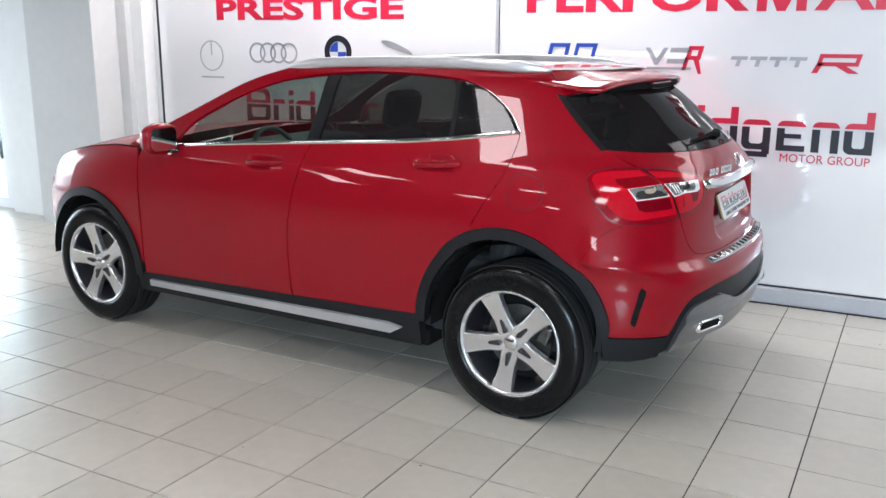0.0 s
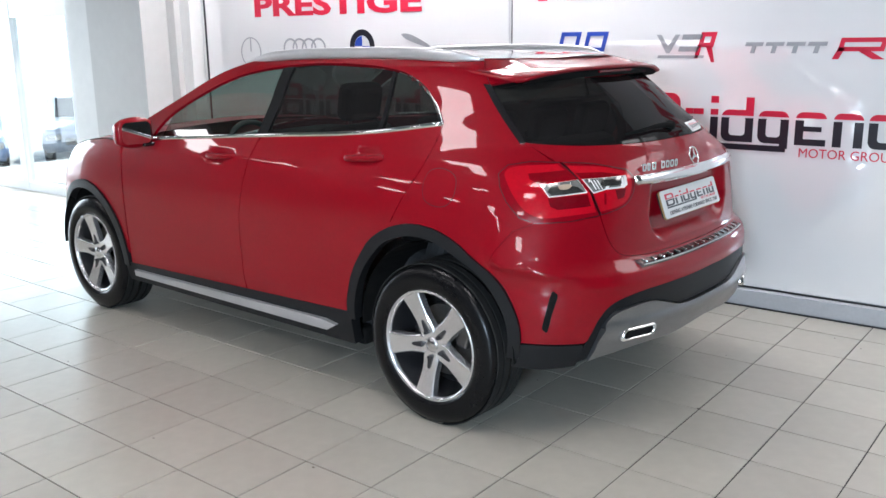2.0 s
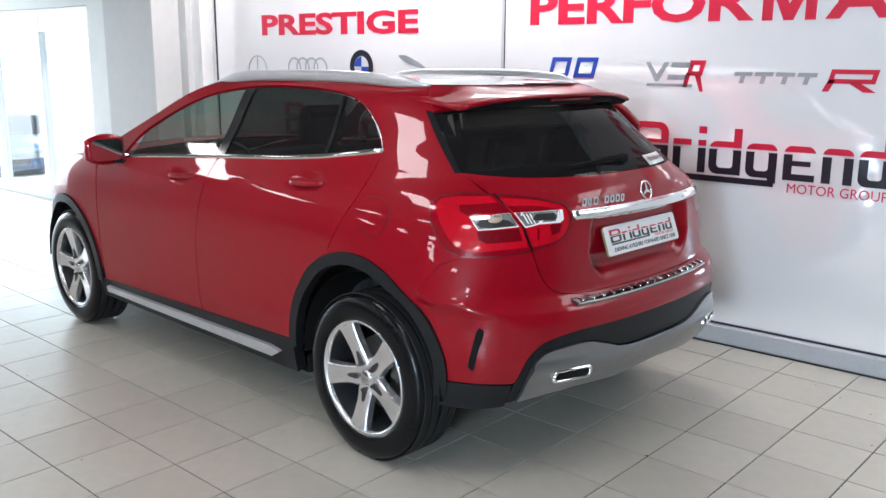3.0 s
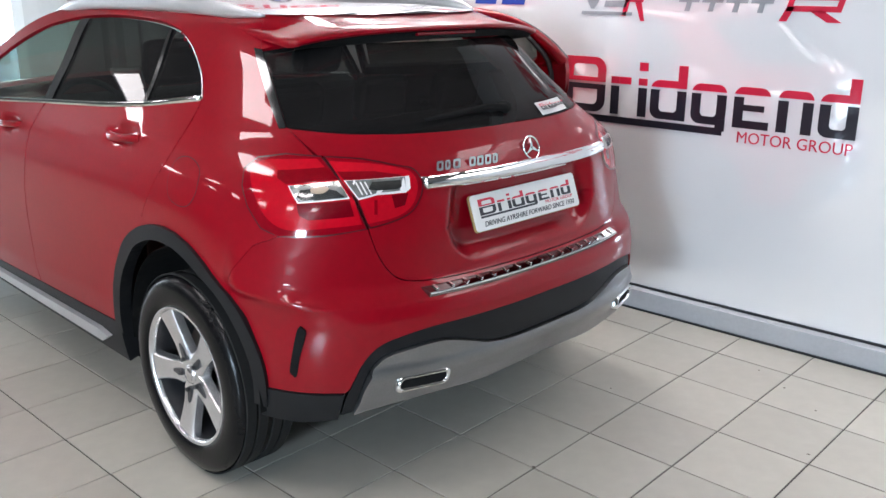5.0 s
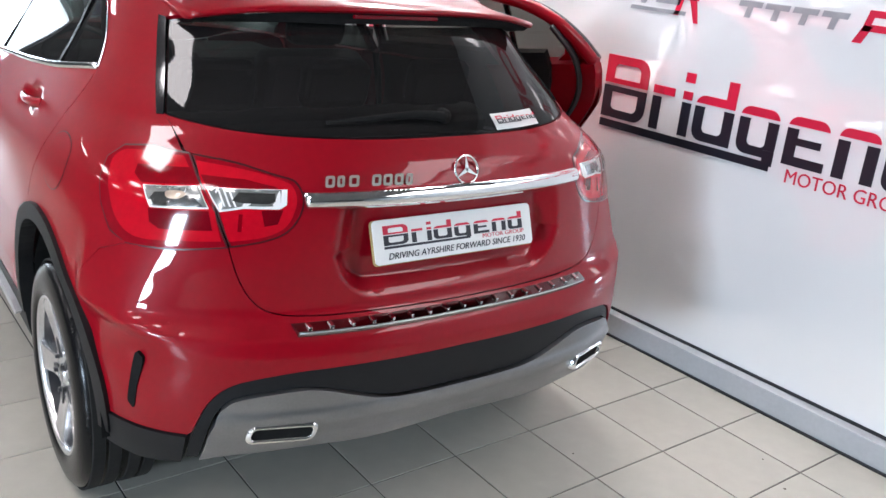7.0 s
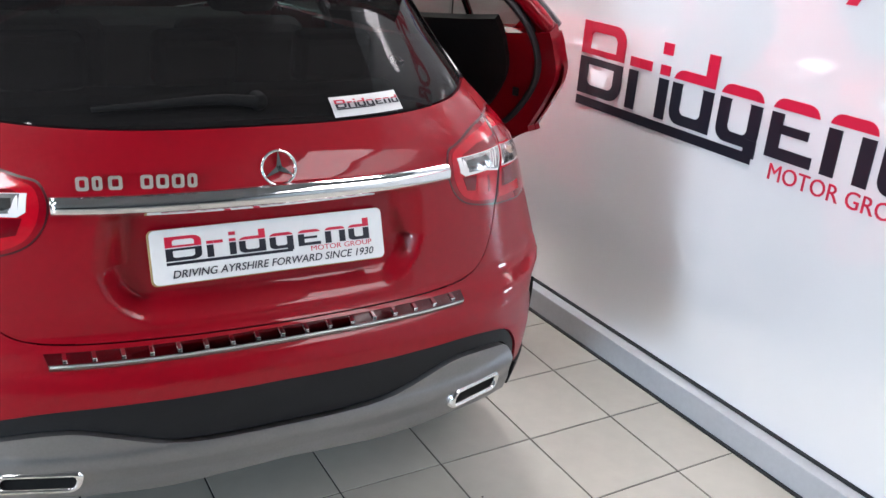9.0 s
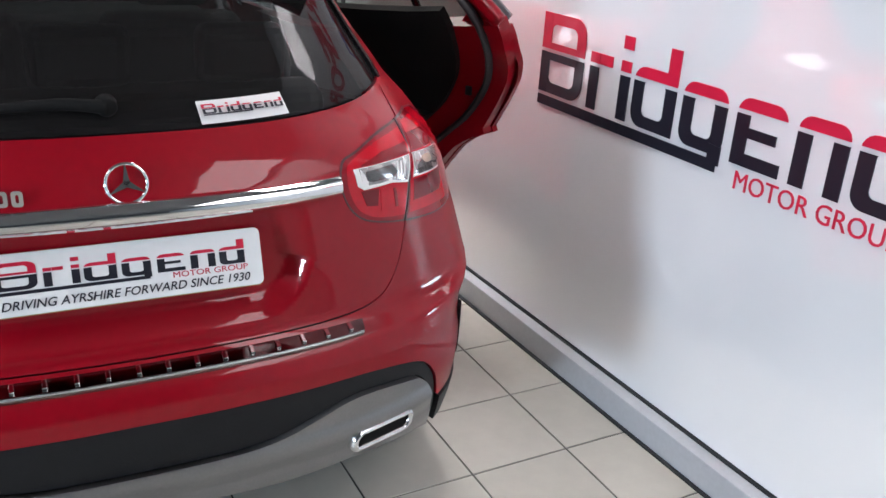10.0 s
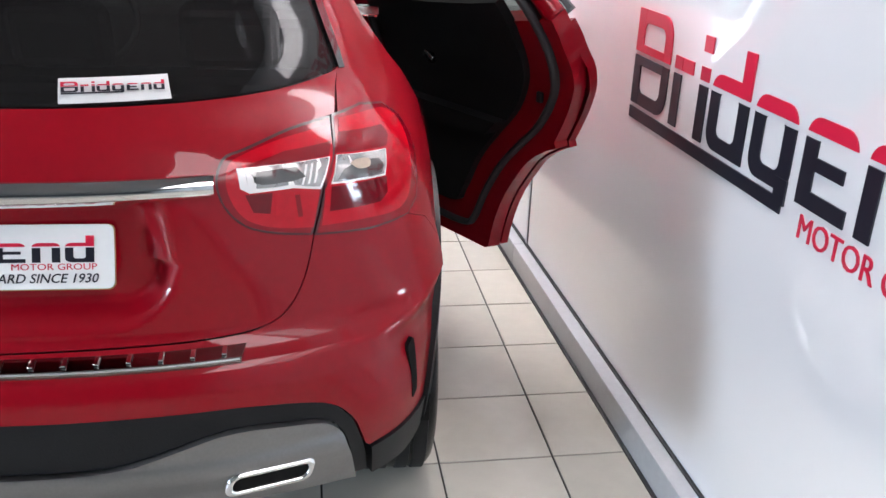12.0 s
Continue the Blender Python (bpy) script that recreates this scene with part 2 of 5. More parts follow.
def rounded(x0, x1, z0, z1, r, n=5):
    """The outline of a rounded rectangle."""
    out = []
    for cx, cz, a0 in ((x1 - r, z0 + r, -90), (x1 - r, z1 - r, 0), (x0 + r, z1 - r, 90), (x0 + r, z0 + r, 180)):
        out += [(cx + r * math.cos(radians(a0 + 90 * k / n)), cz + r * math.sin(radians(a0 + 90 * k / n))) for k in range(n + 1)]
    return out


def ring_bm(outer, inner, depth):
    """A frame between two outlines of as many points."""
    bm = bmesh.new()
    n = len(outer)
    v = [[bm.verts.new((x, y, z)) for x, z in line] for line, y in ((outer, 0), (outer, -depth), (inner, -depth), (inner, 0))]
    for k in range(n):
        j = (k + 1) % n
        for a, b in ((0, 1), (1, 2), (2, 3)):
            bm.faces.new((v[a][k], v[a][j], v[b][j], v[b][k]))
    bmesh.ops.recalc_face_normals(bm, faces=bm.faces[:])
    return bm


def join_bm(bms):
    out = bmesh.new()
    for b in bms:
        me = bpy.data.meshes.new("tmp")
        b.to_mesh(me)
        b.free()
        out.from_mesh(me)
        bpy.data.meshes.remove(me)
    return out


def place_bm(bm, m):
    bmesh.ops.transform(bm, matrix=m, verts=bm.verts[:])
    return bm


def text_bm(words, x0, x1, z0, z1, depth=0.003, shear=0.0, bold=0.0):
    """Words in the built-in font, fitted into a box in x and z, facing -y."""
    cu = bpy.data.curves.new("words", "FONT")
    cu.body, cu.extrude, cu.shear, cu.offset, cu.resolution_u = words, 0.5, shear, bold, 3
    ob = bpy.data.objects.new("words", cu)
    scene.collection.objects.link(ob)
    me = bpy.data.meshes.new_from_object(ob.evaluated_get(bpy.context.evaluated_depsgraph_get()))
    bpy.data.objects.remove(ob)
    bpy.data.curves.remove(cu)
    co = np.empty(len(me.vertices) * 3)
    me.vertices.foreach_get("co", co)
    co = co.reshape(-1, 3)
    lo, hi = co.min(0), co.max(0)
    u = (co - lo) / (hi - lo)
    me.vertices.foreach_set("co", np.stack([x0 + u[:, 0] * (x1 - x0), -depth * u[:, 2], z0 + u[:, 1] * (z1 - z0)], 1).ravel())
    bm = bmesh.new()
    bm.from_mesh(me)
    bpy.data.meshes.remove(me)
    return bm


def smooth_line(points, n=8, closed=False):
    """A Catmull-Rom line through a few points."""
    ps = [np.array(p, float) for p in points]
    m = len(ps)
    out = []
    for i in range(m if closed else m - 1):
        if closed:
            a, b, c, d = ps[i - 1], ps[i], ps[(i + 1) % m], ps[(i + 2) % m]
        else:
            a, b, c, d = ps[max(i - 1, 0)], ps[i], ps[i + 1], ps[min(i + 2, m - 1)]
        for k in range(n):
            t = k / n
            out.append(tuple(0.5 * (2 * b + (c - a) * t + (2 * a - 5 * b + 4 * c - d) * t * t + (3 * b - a - 3 * c + d) * t**3)))
    return out if closed else out + [tuple(ps[-1])]

# ---- the showroom ----
WALL_Y, ROOM_X0, ROOM_X1, ROOM_Y0, CEIL_Z = 1.563, -9.8, 15.0, -9.0, 2.9
PITCH_X, PITCH_Y, TILE_X0, TILE_Y0, TILE_TURN = 0.3424, 0.3424, 0.538, 1.266, -1.7

floor = tagged(part("floor", box_bm(ROOM_X0 - 0.2, ROOM_X1 + 0.2, ROOM_Y0 - 0.2, 1.9, -0.12, -0.004), GROUT), "beige ceramic showroom floor with dark grout joints", "floor", kind="structure")
# ceiling out of view, darkened so the rear screen reflects little of it
ceiling = tagged(part("ceiling", box_bm(ROOM_X0 - 0.2, ROOM_X1 + 0.2, ROOM_Y0 - 0.2, 2.0, CEIL_Z, CEIL_Z + 0.12), CEIL), "unseen showroom ceiling, painted dark to dim its reflections", "ceiling", kind="structure")


def wall(name, x0, x1, y0, y1, z0, z1, mat, label):
    return tagged(part(name, box_bm(x0, x1, y0, y1, z0, z1), mat), label, "wall", kind="structure")


# back wall behind the sign panels, the column and the piers beside it
wall("wall_north", -4.45, ROOM_X1, WALL_Y + 0.03, WALL_Y + 0.25, 0, CEIL_Z, WALL_PAINT, "white wall behind the sign panels")
wall("wall_pier", -5.50, -4.69, 1.13, 1.80, 0, CEIL_Z, GREY_PAINT, "square pale grey column beside the glass doors")
wall("wall_return", -4.69, -4.58, 1.40, 1.80, 0, CEIL_Z, GREY_PAINT, "narrow grey wall return")
wall("wall_return", -4.58, -4.45, 1.46, 1.80, 0, CEIL_Z, WALL_PAINT, "narrow white wall return")
wall("wall_jamb", -6.12, -5.50, 1.30, 1.80, 0, CEIL_Z, WALL_PAINT, "white wall pier beside the glass doors")
wall("wall_lintel", ROOM_X0, -6.12, 1.30, 1.80, 2.10, CEIL_Z, WALL_PAINT, "white wall over the glass doors")
# the unseen sides of the room, with openings; added dark to mute reflections
wall("wall_west", ROOM_X0 - 0.2, ROOM_X0, ROOM_Y0, -2.0, 0, CEIL_Z, ROOM_PAINT, "unseen side wall, painted dark to mute reflections")
wall("wall_west", ROOM_X0 - 0.2, ROOM_X0, -2.0, 1.9, 2.7, CEIL_Z, ROOM_PAINT, "unseen wall over the shop front, painted dark")
wall("wall_south", ROOM_X0 - 0.2, 2.85, ROOM_Y0 - 0.2, ROOM_Y0, 0, CEIL_Z, ROOM_PAINT, "unseen wall opposite the car, painted dark to mute reflections")
wall("wall_south", 4.35, ROOM_X1, ROOM_Y0 - 0.2, ROOM_Y0, 0, CEIL_Z, ROOM_PAINT, "unseen wall beside the window, painted dark")
wall("wall_south", 2.85, 4.35, ROOM_Y0 - 0.2, ROOM_Y0, 2.6, CEIL_Z, ROOM_PAINT, "unseen wall over the window, painted dark")
wall("wall_south", 2.85, 4.35, ROOM_Y0 - 0.2, ROOM_Y0, 0, 1.15, ROOM_PAINT, "unseen wall under the window, painted dark")
wall("wall_east", ROOM_X1, ROOM_X1 + 0.2, ROOM_Y0, 1.9, 0, CEIL_Z, ROOM_PAINT, "unseen dark grey wall, set far off for dark reflections")

# sign panels, their seam and the skirting rail
SEAM_X = -1.180
PANEL_Z0 = 0.115
for x0, x1 in ((-4.355, SEAM_X - 0.028), (SEAM_X + 0.004, 2.70), (2.71, 5.2)):
    p = tagged(part("wall_panel", box_bm(x0, x1, WALL_Y, WALL_Y + 0.03, PANEL_Z0, CEIL_Z, 0.0015, 1), PANEL), "glossy white sign panel on the back wall", "wall panel", kind="structure")
tagged(part("trim_seam", box_bm(SEAM_X - 0.024, SEAM_X - 0.002, WALL_Y - 0.004, WALL_Y + 0.028, PANEL_Z0, CEIL_Z), ALU), "grey aluminium joint between two sign panels", "trim", kind="structure")
tagged(part("trim_seal", box_bm(SEAM_X - 0.002, SEAM_X + 0.004, WALL_Y - 0.002, WALL_Y + 0.028, PANEL_Z0, CEIL_Z), SEAL), "black seal beside the panel joint", "trim", kind="structure")
tagged(part("trim_edge", box_bm(-4.375, -4.355, WALL_Y - 0.004, WALL_Y + 0.028, 0, CEIL_Z), SEAL), "dark edge strip of the sign panel", "trim", kind="structure")
for x0, x1 in ((-4.45, SEAM_X - 0.03), (SEAM_X - 0.026, ROOM_X1)):
    base = tagged(part("baseboard", box_bm(x0, x1, 1.507, WALL_Y + 0.03, 0.008, 0.104, 0.002, 1), ALU), "grey aluminium skirting rail under the sign panels", "baseboard", kind="structure")
    part("seal", box_bm(x0, x1, 1.556, WALL_Y + 0.02, 0.1042, 0.113), SEAL, base, "black rubber seal")
    part("foot", box_bm(x0, x1, 1.497, WALL_Y, 0.0, 0.008), SEAL, base, "dark joint at the floor")


# glass doors beside the column
def glass_doors():
    door = tagged(new("door_1"), "white framed glass entrance doors, shut", "door", kind="structure")
    y = 1.45
    for x0, x1, z0, z1 in ((-9.8, -6.30, 1.86, 2.10), (-9.8, -6.30, 0.0, 0.10)):
        part("rail", box_bm(x0, x1, y - 0.04, y + 0.04, z0, z1, 0.004), FRAME_WHITE, door)
    for x in (-6.22, -7.44, -8.6, -9.72):
        part("stile", box_bm(x - 0.08 if x < -6.3 else x - 0.12, x + 0.05 if x < -6.3 else x + 0.10, y - 0.045, y + 0.045, 0, 2.10, 0.004), FRAME_WHITE, door)
    for x0, x1 in ((-7.39, -6.34), (-8.55, -7.52), (-9.67, -8.68)):
        g = part("pane", box_bm(x0, x1, y - 0.005, y + 0.005, 0.10, 1.86), GLASS_PANE, door)
        g.visible_shadow = False


glass_doors()


def shop_window(name, x0, x1, y0, y1, z0, z1, along, label):
    """A row of framed panes in an opening."""
    w = tagged(new(name), label, "window", kind="structure")
    n = 4
    for k in range(n + 1):
        a = k / n
        if along == "y":
            c = y0 + (y1 - y0) * a
            part("mullion", box_bm(x0, x1, c - 0.03, c + 0.03, z0, z1, 0.003), FRAME_WHITE, w)
        else:
            c = x0 + (x1 - x0) * a
            part("mullion", box_bm(c - 0.03, c + 0.03, y0, y1, z0, z1, 0.003), FRAME_WHITE, w)
    for z in (z0 + 0.03, z1 - 0.03):
        part("transom", box_bm(x0 + 0.002, x1 - 0.002, y0 + 0.002, y1 - 0.002, z - 0.03, z + 0.03), FRAME_WHITE, w)


shop_window("window_1", ROOM_X0 - 0.12, ROOM_X0 - 0.05, -2.0, 1.3, 0.0, 2.7, "y", "unseen white framed shop front, added for daylight")
shop_window("window_2", 2.85, 4.35, ROOM_Y0 - 0.12, ROOM_Y0 - 0.05, 1.15, 2.6, "x", "white framed showroom window")

# outside: a kerb-high terrace at the doors, the forecourt below, cars on it, and a white sky
CONCRETE = material("pale_concrete", (0.45, 0.45, 0.43), 0.85, 0, 0, 0.15, 6, 0.2)
tagged(part("ground", box_bm(-90, 60, -90, 90, -1.1, -0.9), CONCRETE), "pale concrete forecourt reaching into the distance", "ground", kind="structure")
tagged(part("pavement", box_bm(ROOM_X0 - 0.2, -4.5, 1.9, 4.2, -0.9, -0.06), CONCRETE), "pale concrete terrace outside the glass doors", "pavement", kind="structure")
tagged(part("backdrop", box_bm(-80, 20, 40, 40.2, -1, 30), emitter("white_sky", (0.86, 0.95, 1.0), 3.0)), "white overcast distance", "backdrop", kind="structure")
tagged(part("backdrop", box_bm(-60.2, -60, -60, 40, -1, 30), emitter("white_sky", (0.86, 0.95, 1.0), 3.0)), "white overcast distance", "backdrop", kind="structure")


def parked_car(m, mat, label):
    """A plain saloon: body, cabin, windows, wheels."""
    t = tagged(new("parked_car"), label, "car", "parked cars outside")
    t.matrix_world = m
    body = [(-2.1, 0.35), (2.05, 0.35), (2.1, 0.62), (1.95, 0.80), (0.95, 0.92), (0.35, 1.38), (-1.0, 1.40), (-1.65, 0.98), (-2.1, 0.90)]
    bm = place_bm(prism_bm(body, 1.7), Matrix.Translation((0, 0.85, 0)))
    bmesh.ops.bevel(bm, geom=bm.edges[:], offset=0.07, segments=3, affect="EDGES")
    part("body", bm, mat, t, "", True)
    for s in (-1, 1):
        part("side_window", place_bm(prism_bm([(0.75, 0.96), (0.28, 1.31), (-0.95, 1.33), (-1.35, 1.0)], 0.01), Matrix.Translation((0, s * 0.852 + 0.005, 0))), GLOSS_BLACK, t)
        for x in (-1.3, 1.3):
            part("wheel", place_bm(lathe_bm([(0, -0.1), (0.2, -0.1), (0.3, -0.08), (0.32, 0), (0.3, 0.08), (0, 0.1)], 24), pose(x, s * 0.78, 0.32)), RUBBER, t, "", True)
        part("headlight", box_bm(1.98, 2.12, s * 0.62 - 0.15, s * 0.62 + 0.15, 0.60, 0.74, 0.03), LENS_CLEAR, t)
    part("windscreen", place_bm(box_bm(-0.006, 0.006, -0.66, 0.66, -0.30, 0.30, 0.004, 1), pose(0.66, 0, 1.16, 0, -52, 0)), GLOSS_BLACK, t)
    part("grille", box_bm(2.03, 2.11, -0.40, 0.40, 0.50, 0.64, 0.01), GLOSS_BLACK, t)


BLUE_CAR = material("blue_car_paint", (0.02, 0.09, 0.25), 0.35, 0, 1.0, 0.03, 50)
GREY_CAR = material("grey_car_paint", (0.10, 0.14, 0.20), 0.35, 0, 1.0, 0.03, 50)
parked_car(pose(-17.2, 5.2, -1.0, 0, 0, -24), BLUE_CAR, "blue saloon car parked on the forecourt outside")
parked_car(pose(-16.0, 7.6, -0.9, 0, 0, -35), GREY_CAR, "blue-grey saloon car parked on the forecourt outside")
parked_car(pose(-13.2, 8.3, -0.9, 0, 0, -40), GREY_CAR, "grey saloon car parked on the forecourt outside")


# ceiling lights
def ceiling_light(x, y, w, h, glow=LAMP_GLOW):
    t = tagged(new("ceiling_light"), "unseen recessed ceiling light panel, lit", "ceiling light", "ceiling lights")
    t.location = (x, y, CEIL_Z)
    part("frame", join_bm([box_bm(-w / 2, w / 2, s * h / 2 - 0.02, s * h / 2 + 0.02, -0.02, -0.001) for s in (-1, 1)] + [box_bm(s * w / 2 - 0.02, s * w / 2 + 0.02, -h / 2, h / 2, -0.022, -0.001) for s in (-1, 1)]), FRAME_WHITE, t)
    part("diffuser", box_bm(-w / 2 + 0.02, w / 2 - 0.02, -h / 2 + 0.02, h / 2 - 0.02, -0.012, -0.002), glow, t)


for y, xs in ((-6.4, (-6.0, -3.6, -1.2, 1.2, 3.6)), (-4.0, (-6.0, -3.6, -1.2, 1.2)), (-2.0, (-5.0, 0.9))):
    for x in xs:
        ceiling_light(x, y, 0.6, 0.6)
ceiling_light(-0.88, -1.64, 0.72, 0.42)
# the row that washes the sign wall
for x, w, h in ((-3.8, 0.8, 0.3), (-2.2, 1.2, 0.4), (-0.6, 1.2, 0.4)):
    ceiling_light(x, 1.1, w, h, WASH_GLOW)
# a broad soft fill panel, unseen, added over the near end
ceiling_light(2.75, 1.1, 2.4, 0.8, FILL_GLOW)


# ---- signs on the back wall ----
def islands(bm):
    """The separate pieces of a bmesh, each as a bmesh of its own."""
    bm.verts.index_update()
    left, out = set(bm.verts), []
    while left:
        seed = left.pop()
        got, todo = {seed}, [seed]
        while todo:
            for e in todo.pop().link_edges:
                for v in e.verts:
                    if v not in got:
                        got.add(v)
                        todo.append(v)
        left -= got
        b = bmesh.new()
        made = {v: b.verts.new(v.co) for v in got}
        for f in {f for v in got for f in v.link_faces}:
            b.faces.new([made[v] for v in f.verts])
        out.append(b)
    bm.free()
    return out


def on_wall(name, bms, mats, label, category="sign"):
    """Applied lettering or shapes on the panels: one thing, a part for each colour."""
    t = tagged(new(name), label, category)
    t.location = (0, WALL_Y - 0.0005, 0)
    for bm, mt in zip(bms, mats):
        for piece in islands(bm):
            part("shape", piece, mt, t)
    return t


on_wall("wall_lettering", [text_bm("PRESTIGE", -3.715, -1.945, 1.785, 1.955, bold=0.035)], [INK_RED], "large red capital letters applied to the white panel")
def letter_m(x0, x1, z0, z1):
    w, xm = 0.058, (x0 + x1) / 2
    return prism_bm([(x0, z0), (x0 + w, z0), (x0 + w, z1 - 0.075), (xm - 0.025, z0), (xm + 0.025, z0), (x1 - w, z1 - 0.075), (x1 - w, z0), (x1, z0), (x1, z1), (x1 - 0.075, z1), (xm, z0 + 0.085), (x0 + 0.075, z1), (x0, z1)], 0.003)


# PERFORMANCE, with its M cut apart
on_wall("wall_lettering", [join_bm([text_bm("PERFOR", -0.977, 0.488, 1.822, 2.03, bold=0.035), letter_m(0.530, 0.814, 1.822, 2.03), text_bm("ANCE", 0.858, 2.03, 1.822, 2.03, bold=0.03)])], [INK_RED], "large red capital letters applied to the white panel")


def half_ring(x0, x1, z0, z1, cut, th, gap, upper):
    """The part of a rounded frame over or under a cut line."""
    r = min(0.25 * (x1 - x0), 0.2 * (z1 - z0) + 0.2 * (x1 - x0))
    bm = ring_bm(rounded(x0, x1, z0, z1, r), rounded(x0 + th, x1 - th, z0 + th * 0.8, z1 - th * 0.8, r * 0.45), 0.003)
    plane = cut + gap / 2 if upper else cut - gap / 2
    bmesh.ops.bisect_plane(bm, geom=bm.verts[:] + bm.edges[:] + bm.faces[:], plane_co=(0, 0, plane), plane_no=(0, 0, 1), clear_inner=upper, clear_outer=not upper)
    return bm


def slab(x0, x1, z0, z1, depth=0.0036):
    return prism_bm([(x0, z0), (x1, z0), (x1, z1), (x0, z1)], depth)


def group_mark(x0, z0, w):
    """The group's mark as plain shapes: rounded frames and bars, red over black, with an underline."""
    k = w / 1.455
    red, black = [], []
    X, Z = lambda v: x0 + v * k, lambda v: z0 + v * k
    th, gap = 0.046 * k, 0.012 * k
    low, cut, high, cap = 0.046, 0.192, 0.232, 0.32
    # a tall frame with a waist, at the start
    for up, out in ((True, red), (False, black)):
        out.append(half_ring(X(0.0), X(0.24), Z(low), Z(cap), Z(cut), th, gap, up))
    red.append(slab(X(0.045), X(0.20), Z(cut + 0.006), Z(cut + 0.028)))
    black.append(slab(X(0.045), X(0.20), Z(cut - 0.032), Z(cut - 0.006)))
    red.append(slab(X(0.0), X(0.048), Z(cut + 0.006), Z(cap)))
    black.append(slab(X(0.0), X(0.048), Z(low), Z(cut - 0.006)))
    # upright bars
    for a, b, top in ((0.274, 0.320, high), (0.428, 0.474, high), (0.636, 0.682, 0.305), (1.414, 1.460, 0.30)):
        red.append(slab(X(a), X(b), Z(cut + 0.006), Z(top)))
        black.append(slab(X(a), X(b), Z(low), Z(cut - 0.006)))
    red.append(slab(X(0.322), X(0.385), Z(cut + 0.006), Z(high)))
    red.append(slab(X(0.428), X(0.474), Z(0.268), Z(0.308)))
    # low frames, one of them open below
    for a, b in ((0.495, 0.682), (0.710, 0.882), (0.918, 1.085), (1.300, 1.460)):
        for up, out in ((True, red), (False, black)):
            if up or a != 0.918:
                out.append(half_ring(X(a), X(b), Z(low), Z(high), Z(cut), th, gap, up))
    black.append(slab(X(0.918), X(0.964), Z(low), Z(cut - 0.006)))
    black.append(slab(X(0.964), X(1.085), Z(low), Z(low + 0.036)))
    red.append(half_ring(X(1.120), X(1.274), Z(low - 0.1), Z(high), Z(cut), th, gap, True))
    for a in (1.120, 1.228):
        black.append(slab(X(a), X(a + 0.046), Z(low), Z(cut - 0.006)))
    black.append(slab(X(0.96), X(1.06), Z(0.125), Z(0.153)))
    # the tail and the underline
    black.append(slab(X(0.836), X(0.882), Z(0.02), Z(low + 0.03), 0.0042))
    black.append(slab(X(0.0), X(0.872), Z(0.0), Z(0.034)))
    return red, black


def wall_mark(x0, z0, w):
    k = w / 1.455
    red, black = group_mark(x0, z0, w)
    red.append(text_bm("MOTOR GROUP", x0 + 0.948 * k, x0 + 1.455 * k, z0 - 0.022 * k, z0 + 0.030 * k, bold=0.0))
    on_wall("wall_sign", [join_bm(red), join_bm(black)], [INK_RED, INK_BLACK], "red and black group mark with an underline")


wall_mark(-0.208, 0.934, 1.460)
wall_mark(-3.44, 0.930, 1.460)


def slanted(x0, x1, z0, z1, lean=0.25):
    d = lean * (z1 - z0)
    return [(x0, z0), (x1 - d, z0), (x1, z1), (x0 + d, z1)]


# makers' marks as plain shapes in their colours
def frames_slanted(cells, z0, z1, th):
    out = []
    for a, b in cells:
        o, i = slanted(a, b, z0, z1), slanted(a + th * 1.3, b - th * 1.3, z0 + th, z1 - th)
        out.append(ring_bm(o, i, 0.003))
    return join_bm(out)


on_wall("wall_sign", [frames_slanted([(-0.825, -0.65), (-0.64, -0.46)], 1.500, 1.624, 0.026)], [INK_BLUE], "blue slanted maker's mark on the white panel")
on_wall("wall_sign", [join_bm([prism_bm([(-0.14, 1.60), (-0.11, 1.60), (-0.065, 1.53), (-0.02, 1.60), (0.01, 1.60), (-0.055, 1.49), (-0.075, 1.49)], 0.003), prism_bm(slanted(0.0, 0.13, 1.50, 1.53), 0.003), prism_bm(slanted(0.02, 0.15, 1.57, 1.60), 0.003), prism_bm(slanted(-0.13, 0.16, 1.462, 1.478), 0.003)]), join_bm([frames_slanted([(0.12, 0.235)], 1.525, 1.612, 0.026), prism_bm(slanted(0.10, 0.145, 1.46, 1.54), 0.003), prism_bm([(0.17, 1.53), (0.205, 1.53), (0.225, 1.438), (0.205, 1.438)], 0.003)])], [INK_GREY, INK_RED], "grey and red slanted maker's mark on the white panel")
on_wall("wall_sign", [join_bm([prism_bm(slanted(0.40 + 0.115 * k, 0.505 + 0.115 * k, 1.53, 1.552), 0.003) for k in range(4)] + [prism_bm(slanted(0.43 + 0.115 * k, 0.465 + 0.115 * k, 1.49, 1.53), 0.003) for k in range(4)]), join_bm([frames_slanted([(0.90, 1.15)], 1.50, 1.572, 0.024), prism_bm(slanted(0.875, 0.94, 1.458, 1.52, 0.5), 0.003), prism_bm([(1.0, 1.505), (1.06, 1.505), (1.14, 1.458), (1.08, 1.458)], 0.003)])], [INK_GREY, INK_RED], "grey and red slanted maker's mark on the white panel")


def disc(x, z, r, r_in=0.0, n=40):
    o = [(x + r * math.cos(2 * math.pi * k / n), z + r * math.sin(2 * math.pi * k / n)) for k in range(n)]
    return prism_bm(o, 0.003) if not r_in else ring_bm(o, [(x + (a - x) * r_in / r, z + (b - z) * r_in / r) for a, b in o], 0.003)


on_wall("wall_sign", [join_bm([disc(-3.79, 1.50, 0.125, 0.115)] + [slab(-3.795, -3.785, 1.505, 1.615), slab(-3.91, -3.67, 1.318, 1.332)])], [INK_GREY], "thin grey ring mark on the white panel")
